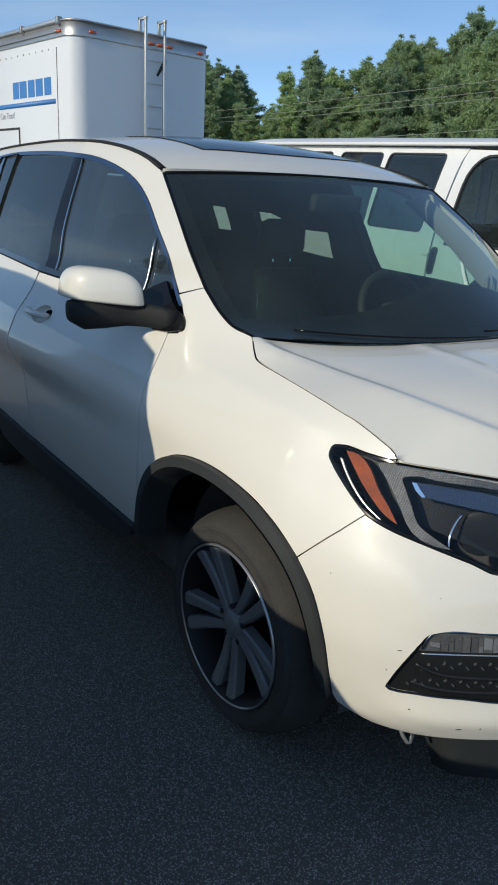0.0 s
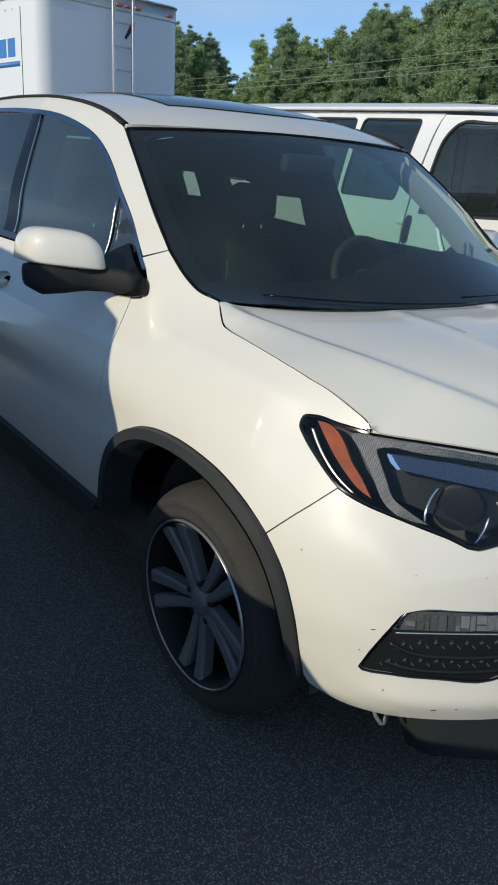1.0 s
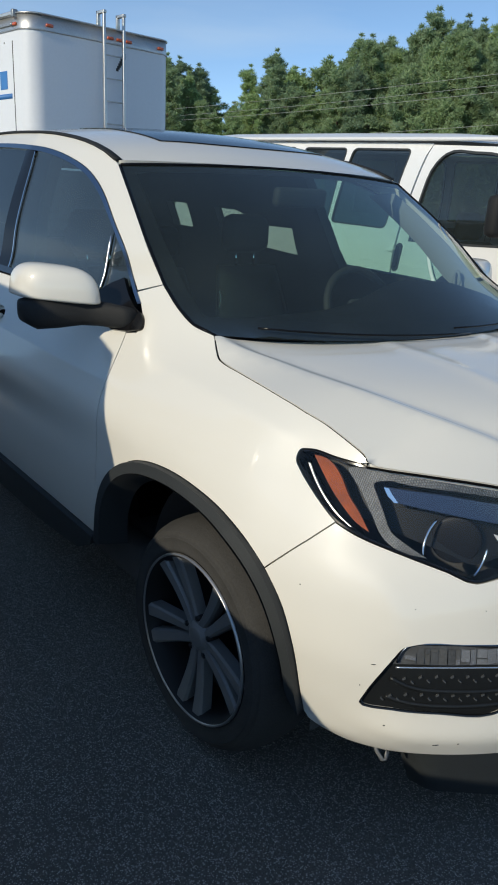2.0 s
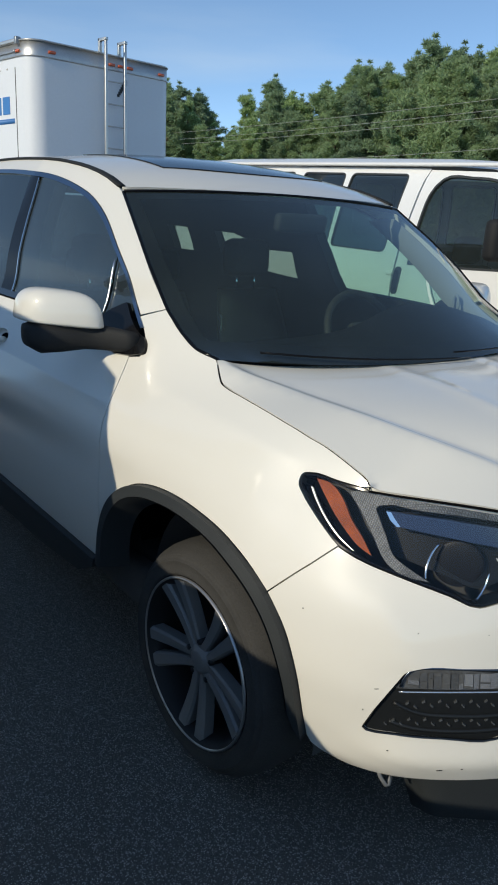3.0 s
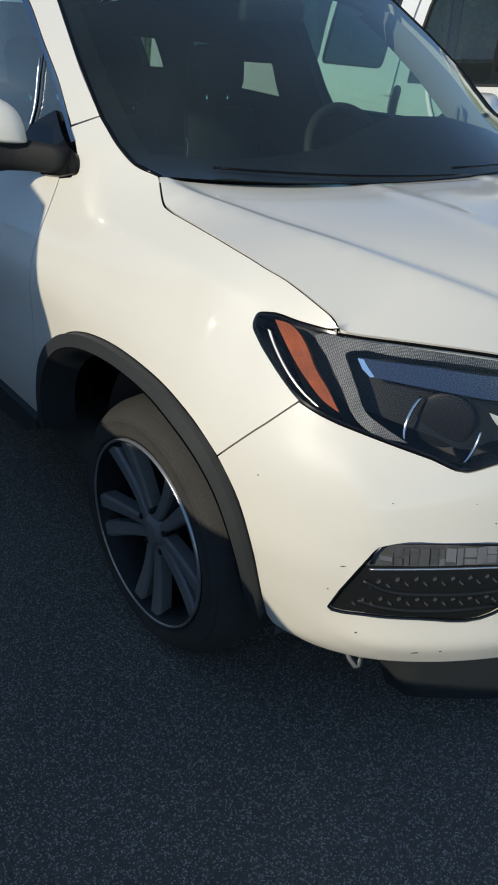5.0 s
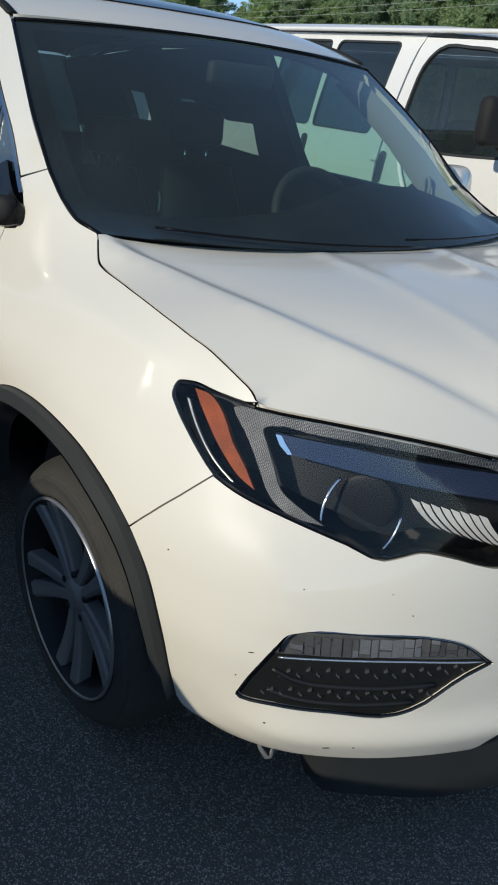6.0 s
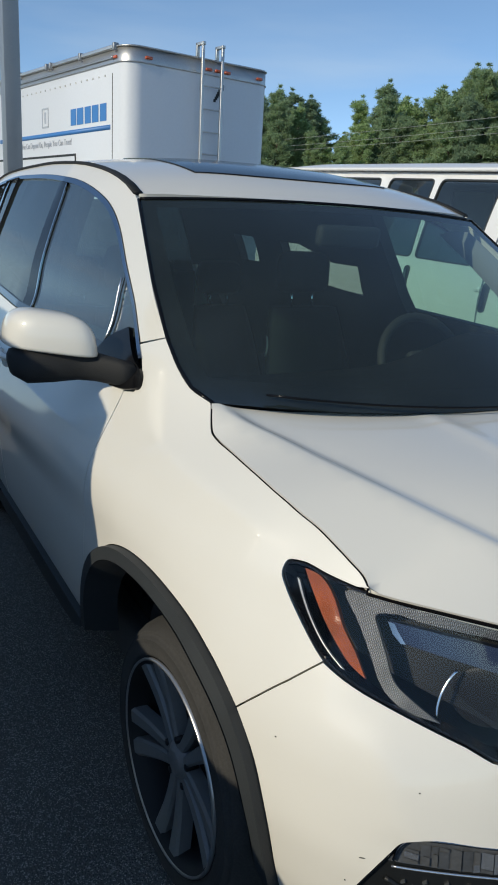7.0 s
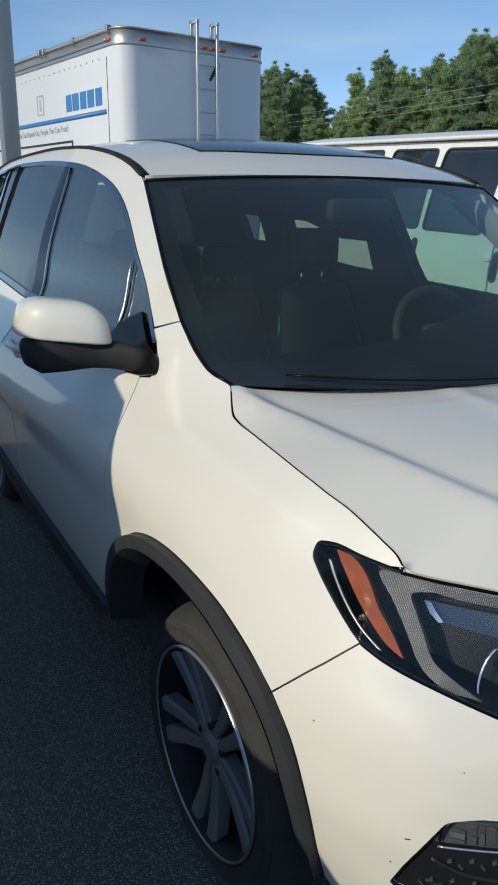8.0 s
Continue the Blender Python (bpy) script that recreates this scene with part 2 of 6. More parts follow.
def leaf_material():
    m = material("pine_needles", (0.188, 0.252, 0.148), 0.7, spread=0.25, scale=0.5, fine=3.0, tint=(0.32, 0.395, 0.24))
    n, l = m.node_tree.nodes, m.node_tree.links
    b = n["Principled BSDF"]
    thin, mix, out = n.new("ShaderNodeBsdfTranslucent"), n.new("ShaderNodeMixShader"), n["Material Output"]
    mix.inputs["Fac"].default_value = 0.45
    # each tree has its own green, some of them yellower
    who, shade, own = n.new("ShaderNodeObjectInfo"), n.new("ShaderNodeValToRGB"), n.new("ShaderNodeMix")
    own.data_type, own.blend_type = "RGBA", "MULTIPLY"
    own.inputs["Factor"].default_value = 1.0
    shade.color_ramp.elements[0].color, shade.color_ramp.elements[1].color = (0.85, 0.95, 1.0, 1), (1.36, 1.45, 1.12, 1)
    l.new(who.outputs["Random"], shade.inputs["Fac"])
    l.new(b.inputs["Base Color"].links[0].from_socket, own.inputs["A"]), l.new(shade.outputs["Color"], own.inputs["B"])
    l.new(own.outputs["Result"], b.inputs["Base Color"]), l.new(own.outputs["Result"], thin.inputs["Color"])
    l.new(b.outputs["BSDF"], mix.inputs[1]), l.new(thin.outputs["BSDF"], mix.inputs[2]), l.new(mix.outputs["Shader"], out.inputs["Surface"])
    return m


LEAVES = leaf_material()


# ---- building helpers ----
def thing(name, at=(0, 0, 0), turn=0.0, label="", category="", group="", kind=""):
    ob = new(name)
    ob.empty_display_size = 0.2
    ob.matrix_world = pose(*at, 0, 0, turn)
    return tagged(ob, label, category, group, kind)


def part(name, bm, mat, parent, label="", smooth=True):
    """Links a bmesh as one mesh object under a thing or a part."""
    mesh = bpy.data.meshes.new(name)
    if smooth:
        for f in bm.faces:
            f.smooth = True
    bm.to_mesh(mesh)
    bm.free()
    for m in (mat if isinstance(mat, (list, tuple)) else [mat]):
        mesh.materials.append(m)
    ob = new(name, mesh)
    ob.parent = parent
    return tagged(ob, label)


def box(bm, x0, x1, y0, y1, z0, z1, bevel=0.0, m=None):
    made = bmesh.ops.create_cube(bm, size=1.0, matrix=Matrix.Translation(((x0+x1)/2, (y0+y1)/2, (z0+z1)/2)) @ Matrix.Diagonal((x1-x0, y1-y0, z1-z0, 1)))
    vs = made["verts"]
    if bevel:
        es = list({e for v in vs for e in v.link_edges})
        out = bmesh.ops.bevel(bm, geom=es, offset=bevel, segments=2, affect="EDGES", profile=0.5)
        vs = list({v for f in out["faces"] for v in f.verts} | {v for v in vs if v.is_valid})
    if m is not None:
        bmesh.ops.transform(bm, matrix=m, verts=vs)
    return vs


def sharpen(bm, degrees=35):
    for e in bm.edges:
        if len(e.link_faces) == 2 and e.calc_face_angle(0) > radians(degrees):
            e.smooth = False


def rod(bm, a, b, r, r2=None, seg=10):
    a, b = Vector(a), Vector(b)
    m = Matrix.Translation((a + b) / 2) @ (b - a).to_track_quat("Z", "Y").to_matrix().to_4x4()
    return bmesh.ops.create_cone(bm, cap_ends=True, segments=seg, radius1=r, radius2=r if r2 is None else r2, depth=(b - a).length, matrix=m)["verts"]


def tube(bm, pts, r, seg=8, flat=1.0, closed=False):
    """A round bar along points; flat squeezes it along its second axis."""
    pts = [Vector(p) for p in pts]
    rings, n, up = [], len(pts), Vector((0.13, 0.21, 0.97))
    for i, p in enumerate(pts):
        a, b = (pts[i - 1], pts[(i + 1) % n]) if closed else (pts[max(i - 1, 0)], pts[min(i + 1, n - 1)])
        d = (b - a).normalized()
        u = d.cross(up).normalized()
        v = u.cross(d)
        rings.append([bm.verts.new(p + r * (math.cos(k * 2 * math.pi / seg) * u + flat * math.sin(k * 2 * math.pi / seg) * v)) for k in range(seg)])
    for i in range(n if closed else n - 1):
        for k in range(seg):
            j = (i + 1) % n
            bm.faces.new((rings[i][k], rings[i][(k + 1) % seg], rings[j][(k + 1) % seg], rings[j][k]))
    if not closed:
        bm.faces.new(rings[0][::-1]), bm.faces.new(rings[-1])


def lathe(bm, profile, seg=48, closed=False):
    """Turns (radius, x) points about the x axis."""
    rings = [[bm.verts.new((x, r * math.cos(k * 2 * math.pi / seg), r * math.sin(k * 2 * math.pi / seg))) for k in range(seg)] for r, x in profile]
    pairs = list(zip(rings, rings[1:])) + ([(rings[-1], rings[0])] if closed else [])
    for a, b in pairs:
        for k in range(seg):
            bm.faces.new((a[k], a[(k + 1) % seg], b[(k + 1) % seg], b[k]))


def smooth_line(pts, per=6, closed=False):
    """A rounded line through a few points (centripetal-like spline); a point given twice stays a corner."""
    pts = [np.array(p, float) for p in pts]
    out, n = [], len(pts)
    for i in range(n if closed else n - 1):
        a, b = pts[i], pts[(i + 1) % n]
        if np.allclose(a, b):
            continue
        p0 = pts[i - 1] if closed or i else a
        p3 = pts[(i + 2) % n] if closed or i + 2 < n else b
        la, lb, lc = (max(np.linalg.norm(v), 1e-9) for v in (a - p0, b - a, p3 - b))
        ta = (b - a) / lb if np.allclose(a, p0) else ((a - p0) / la * lb + (b - a) / lb * la) / (la + lb)
        tb = (b - a) / lb if np.allclose(b, p3) else ((b - a) / lb * lc + (p3 - b) / lc * lb) / (lb + lc)
        for k in range(per):
            t = k / per
            h = (2*t**3 - 3*t*t + 1, t**3 - 2*t*t + t, -2*t**3 + 3*t*t, t**3 - t*t)
            out.append(tuple(h[0]*a + h[1]*ta*lb + h[2]*b + h[3]*tb*lb))
    if not closed:
        out.append(tuple(pts[-1]))
    return out


def resample(poly, step):
    out = []
    for a, b in zip(poly, poly[1:] + poly[:1]):
        n = max(1, math.ceil(math.dist(a, b) / step))
        out += [(a[0] + (b[0] - a[0]) * i / n, a[1] + (b[1] - a[1]) * i / n) for i in range(n)]
    return out


def inside(x, y, poly):
    hit = False
    for (x0, y0), (x1, y1) in zip(poly, poly[1:] + poly[:1]):
        if (y0 > y) != (y1 > y) and x < (x1 - x0) * (y - y0) / (y1 - y0) + x0:
            hit = not hit
    return hit


def inset(poly, d):
    area = sum(a[0] * b[1] - b[0] * a[1] for a, b in zip(poly, poly[1:] + poly[:1]))
    out, n = [], len(poly)
    for i, p in enumerate(poly):
        a, b = poly[i - 1], poly[(i + 1) % n]
        tx, ty = b[0] - a[0], b[1] - a[1]
        k = math.hypot(tx, ty) or 1
        sgn = 1 if area > 0 else -1
        out.append((p[0] - sgn * ty / k * d, p[1] + sgn * tx / k * d))
    return out


def sheet(poly, fn, step=0.03, gap=0.002, depth=0.015, holes=(), lift=0.0, bm=None, flip=False, lines=()):
    """A panel: the outline poly in a surface's own coordinates, laid on the surface fn, with its edge turned in."""
    bm = bm or bmesh.new()
    poly = resample(inset(list(poly), gap) if gap else list(poly), step)
    rings = [poly] + [resample(list(h), step) for h in holes]
    pts, edges = [], []
    for r in rings:
        k = len(pts)
        pts += r
        edges += [(k + i, k + (i + 1) % len(r)) for i in range(len(r))]
    for r in lines:
        edge = np.array(poly)
        r = [p for p in r if inside(p[0], p[1], poly) and np.hypot(*(edge - p).T).min() > step * 0.6]
        k = len(pts)
        pts += r
        edges += [(k + i, k + i + 1) for i in range(len(r) - 1)]
    rim = np.array(pts)
    lo, hi = rim.min(0), rim.max(0)
    for i, a in enumerate(np.arange(lo[0] + step / 2, hi[0], step)):
        for b in np.arange(lo[1] + step / 2 * (1 + i % 2), hi[1], step):
            if inside(a, b, poly) and not any(inside(a, b, h) for h in holes) and np.hypot(*(rim - (a, b)).T).min() > step * 0.55:
                pts.append((a, b))
    out = delaunay_2d_cdt([Vector(p) for p in pts], edges, [], 1, 1e-6)
    at, tris = [tuple(v) for v in out[0]], out[2]
    eps = 1e-3

    def place(a, b):
        p, q, r = (Vector(fn(*c)) for c in ((a, b), (a + eps, b), (a, b + eps)))
        n = (q - p).cross(r - p).normalized() * (-1 if flip else 1)
        return p, n
    spots = [place(*c) for c in at]
    verts = [bm.verts.new(p + n * lift) for p, n in spots]
    for t in tris:
        cx, cy = (sum(at[i][k] for i in t) / 3 for k in (0, 1))
        if inside(cx, cy, poly) and not any(inside(cx, cy, h) for h in holes):
            try:
                bm.faces.new([verts[i] for i in (t[::-1] if flip else t)])
            except ValueError:
                pass
    if depth:
        where, low = {v: i for i, v in enumerate(verts)}, {}
        for e in [e for e in bm.edges if len(e.link_faces) == 1 and e.verts[0] in where and e.verts[1] in where]:
            e.smooth = False
            a, b = e.link_loops[0].vert, e.link_loops[0].link_loop_next.vert
            for v in (a, b):
                if v not in low:
                    p, n = spots[where[v]]
                    low[v] = bm.verts.new(p + n * (lift - depth))
            bm.faces.new((b, a, low[a], low[b]))
    for v in verts:
        if not v.link_faces:
            bm.verts.remove(v)
    return bm


# ---- the car's surfaces ----
def curve(*pts):
    """Smooth 1-D curve through a few points (monotone cubic)."""
    xs = np.array([p[0] for p in pts], float); ys = np.array([p[1] for p in pts], float)
    h = np.diff(xs); d = np.diff(ys) / h
    m = np.zeros(len(xs)); m[0], m[-1] = d[0], d[-1]
    for i in range(1, len(xs) - 1):
        m[i] = 0 if d[i-1] * d[i] <= 0 else 2 * d[i-1] * d[i] / (d[i-1] + d[i])
    def f(v):
        v = min(max(v, xs[0]), xs[-1])
        i = min(max(int(np.searchsorted(xs, v)) - 1, 0), len(xs) - 2)
        t = (v - xs[i]) / h[i]
        return ((1+2*t)*(1-t)**2*ys[i] + t*(1-t)**2*h[i]*m[i] + t*t*(3-2*t)*ys[i+1] + t*t*(t-1)*h[i]*m[i+1])
    return f
W0 = curve((.16,.80),(.25,.86),(.32,.89),(.37,.905),(.45,.925),(.6,.945),(.72,.95),(.85,.935),(.93,.91),(.99,.88),(1.06,.835),(1.13,.79),(1.17,.768),(1.22,.745),(1.285,.715),(1.394,.685),(1.5,.645),(1.634,.585),(1.69,.56),(1.74,.53),(1.78,.505),(1.82,.47))
K = curve((.3,.015),(.75,.02),(.95,.085),(1.2,.09),(1.74,.09))
LEN, YC = 1.2, .3
# height of the crease along the doors
CREASE = curve((-.3, .935), (.2, .965), (.54, .99), (1.0, 1.02), (1.5, 1.045), (2.8, 1.09), (3.9, 1.12))
def step(v): v = min(max(v, 0), 1); return v * v * (3 - 2 * v)
def width(y, z):
    crown = .049 * step((z - 1.02) / .2) * min(max((.62 - y) / .5, 0), 1.2) ** 1.5
    fold = (.003 + .013 * step((y - .56) / .30)) * step((y + .25) / .4) * math.exp(-abs(z - CREASE(y)) / .06)
    return W0(z) + K(z) * min(y, 1.7) - crown - .05 * max(0, y - 2.6) ** 1.5 + fold
# plan of the front corner, as shares of half width and length: at lamp height and at bumper height
Q = (0, .12, .25, .37, .48, .58, .7, .82, .92, 1)
PLAN_HI = [curve(*zip(Q, c)) for c in ((1, .992, .966, .912, .85, .77, .62, .4, .18, 0), (0, .2, .35, .47, .585, .665, .77, .86, .905, .92))]
PLAN_LO = [curve(*zip(Q, c)) for c in ((1, .997, .985, .955, .905, .83, .66, .42, .19, 0), (0, .24, .40, .515, .625, .72, .82, .895, .935, .95))]
LOW = curve((.2, .9), (.3, 1), (.52, 1), (.68, .68), (.80, .22), (.90, 0), (1.2, 0))
_q = np.linspace(0, 1, 200)
_rx = np.array([.94 * PLAN_HI[0](q) for q in _q]); _ry = np.array([LEN * PLAN_HI[1](q) for q in _q])
_rs = YC - np.r_[0, np.cumsum(np.hypot(np.diff(_rx), np.diff(_ry)))]
FENDER_FOLD = curve((-.3, .985), (-.2, 1.01), (-.11, 1.03), (.02, 1.047), (.17, 1.062), (.4, 1.088))
def skin(s, z):
    """The car's right side and front: s is y along the side, and goes on round the corner."""
    rise = .0065 * math.exp(-abs(z - FENDER_FOLD(s)) / .028) * step((.36 - s) / .14) * step((s + .27) / .12) if -.3 < s < .4 and z > .9 else 0
    if s >= YC: return (-width(s, z) - rise, s, z)
    q, k = np.interp(-s, -_rs, _q), LOW(z)
    a, b = ((1 - k) * h(q) + k * l(q) for h, l in zip(PLAN_HI, PLAN_LO))
    y = YC - LEN * b
    return (-width(y, z) * a - rise, y, z)


# ---- the car: its outlines in side coordinates (s along the side, z up) ----
HOOD_SEAM = [(.207, 1.177), (.162, 1.141), (.134, 1.125), (.110, 1.119), (.045, 1.109), (-.075, 1.0915), (-.130, 1.082), (-.180, 1.072), (-.228, 1.060), (-.285, 1.0465), (-.322, 1.035), (-.374, 1.016), (-.410, 1.000), (-.430, .984)]
LAMP_TOP = [(-.261, .983), (-.278, .988), (-.351, .984), (-.427, .979), (-.568, .976), (-.67, .971), (-.777, .96), (-.871, .945), (-1.0, .925)]
LAMP_LOW = [(-1.0, .735), (-.938, .744), (-.844, .768), (-.801, .773), (-.770, .765), (-.738, .758), (-.671, .779), (-.566, .806), (-.455, .833), (-.407, .849), (-.323, .907), (-.283, .939), (-.260, .965)]
ARCH = [(.578, .455), (.539, .54), (.505, .621), (.46, .696), (.397, .758), (.322, .803), (.239, .829), (.155, .839), (.071, .838), (-.013, .826), (-.096, .803), (-.177, .763), (-.246, .708), (-.303, .63), (-.335, .543), (-.346, .451), (-.348, .358)]
ARCH_IN = [(.497, .455), (.478, .528), (.448, .600), (.404, .664), (.350, .712), (.290, .744), (.23, .764), (.161, .773), (.09, .776), (.02, .770), (-.05, .754), (-.116, .724), (-.177, .681), (-.228, .624), (-.265, .556), (-.286, .481), (-.293, .402), (-.33, .372)]
DOOR_FRONT = [(.569, 1.132), (.549, 1.06), (.532, .988), (.522, .893), (.535, .791), (.548, .651), (.580, .459)]
WS_EDGE = [(.96, 1.635), (.785, 1.516), (.646, 1.413), (.491, 1.284), (.389, 1.228), (.301, 1.192), (.207, 1.177)]
DLO_TOP = [(.500, 1.157), (.555, 1.22), (.642, 1.282), (.728, 1.365), (.849, 1.451), (.989, 1.544), (1.135, 1.611), (1.303, 1.658), (1.503, 1.695), (1.825, 1.722), (2.256, 1.738), (2.95, 1.735), (3.45, 1.69), (3.62, 1.64)]
BELT = curve((.5, 1.15), (.8, 1.195), (1.58, 1.216), (2.0, 1.232), (2.75, 1.262), (3.6, 1.31))
ROOF_EDGE = curve((.86, 1.598), (.93, 1.625), (.985, 1.648), (1.15, 1.698), (1.4, 1.742), (1.65, 1.766), (2.2, 1.783), (3.0, 1.775), (3.6, 1.73), (3.9, 1.66))
REAR_Y = 2.82


def mirror(fn, side):
    return fn if side < 0 else (lambda a, b: (lambda p: (-p[0], p[1], p[2]))(fn(a, b)))


def skin_in(d):
    return lambda s, z: (lambda p, q: (p[0] + d * (1 if abs(p[0]) > .02 else 0) * -p[0] / math.hypot(p[0], .6 * min(p[1] - YC, 0)), p[1] - d * .6 * min(p[1] - YC, 0) / math.hypot(p[0], .6 * min(p[1] - YC, 0)), p[2]))(skin(s, z), 0)


def hood_edges():
    line = [skin(s, z) for s, z in smooth_line(HOOD_SEAM, 4)[:-1]] + [skin(s, z) for s, z in smooth_line([p for p in LAMP_TOP if p[0] <= -.427], 3)]
    line += [skin(-1.12, .93), skin(-1.24, .95), skin(-1.354, .955)]
    return line


EDGE = hood_edges()
_ey = [-p[1] for p in EDGE]
hood_half = lambda y: float(np.interp(-y, _ey, [-p[0] for p in EDGE]))
hood_rim = lambda y: float(np.interp(-y, _ey, [p[2] for p in EDGE]))
hood_mid = curve((-.83, .960), (-.80, .992), (-.74, 1.028), (-.66, 1.052), (-.55, 1.078), (-.4, 1.104), (-.2, 1.128), (0, 1.143), (.25, 1.157))
crease_at = curve((-.83, .30), (-.70, .345), (-.635, .388), (-.56, .434), (-.50, .468), (-.45, .497), (-.40, .522), (-.34, .550), (-.28, .577), (-.22, .599), (-.15, .618), (-.07, .640), (.03, .675), (.13, .718), (.20, .742), (.25, .76))
crease_top = curve((-.83, .94), (-.70, .960), (-.635, .990), (-.56, 1.021), (-.50, 1.042), (-.45, 1.056), (-.40, 1.068), (-.34, 1.081), (-.28, 1.094), (-.22, 1.104), (-.15, 1.112), (-.07, 1.121), (.03, 1.138), (.13, 1.157), (.20, 1.172), (.25, 1.18))
ridge_at = curve((-.83, .23), (-.35, .218), (-.1, .212), (.25, .222))
_fr = sorted([(-p[0], p[1], p[2]) for p in EDGE if p[0] > -.62 and p[1] < -.3] + [(0, min(p[1] for p in EDGE), EDGE[-1][2])])
front_y = lambda a: float(np.interp(a, [p[0] for p in _fr], [p[1] for p in _fr], right=-2))
front_z = lambda a: float(np.interp(a, [p[0] for p in _fr], [p[2] for p in _fr]))


def hood_top(x, y):
    half_x = max(hood_half(y), 1e-3)
    zc, ze = hood_mid(y), hood_rim(y)
    c = min(crease_at(y), half_x - .02)
    zk = max(crease_top(y), ze + .003)
    a = min(abs(x), half_x)
    if a < c:
        d = c - a
        dip = .0155 * step(d / .048) * math.exp(-max(0, d - .048) / .20) * step((.24 - y) / .16)
        z = zc + (zk - zc) * (a / c) ** 2.6 - dip + .0036 * math.exp(-((a - ridge_at(y)) / .030) ** 2)
        roll = math.sin(math.pi / 2 * min(max(y - front_y(a), 0) / .09, 1)) ** .8
        roll = 1 + (roll - 1) * step((c - a) / .07)
        z = front_z(a) + (z - front_z(a)) * roll
    else:
        z = zk + (ze - zk) * ((a - c) / (half_x - c)) ** 1.04
    return (x, y, z)


def ws_edge(v):
    """Point of the windshield's right edge, v from the base to the top."""
    line = [skin(s, z) for s, z in WS_EDGE[::-1]]
    t = np.array([p[2] for p in line])
    z = t[0] + (t[-1] - t[0]) * v
    return [float(np.interp(z, t, [p[k] for p in line])) for k in range(3)]


def windshield_at(u, v):
    e = ws_edge(v)
    bow = 2 * v * (1 - v)
    c = (0, .045 + .835 * v - .03 * bow, 1.150 + .505 * v + .025 * bow)
    k = abs(u) ** 2.1
    return (-u * e[0] if u > 0 else u * -e[0], c[1] + (e[1] - c[1]) * k, c[2] + (e[2] - c[2]) * k)


def roof_at(x, y):
    half_x = width(y, ROOF_EDGE(y)) - .01
    r = min(abs(x) / half_x, 1)
    front = .050 + .004 * step((1.3 - y) / .4)
    return (x, y, ROOF_EDGE(y) + front * (1 - r ** 2.4) + .0)


def rear_arch(grow):
    return [(REAR_Y + (.475 + grow) * math.cos(a), .373 + (.44 + grow) * math.sin(a)) for a in np.linspace(0.12, math.pi - .12, 22)]


def resample_open(line, n=64):
    """Points at even distances along an open line."""
    run = np.r_[0, np.cumsum([math.dist(a, b) for a, b in zip(line, line[1:])])]
    return [tuple(float(np.interp(t, run, [p[k] for p in line])) for k in (0, 1)) for t in np.linspace(0, run[-1], n)]


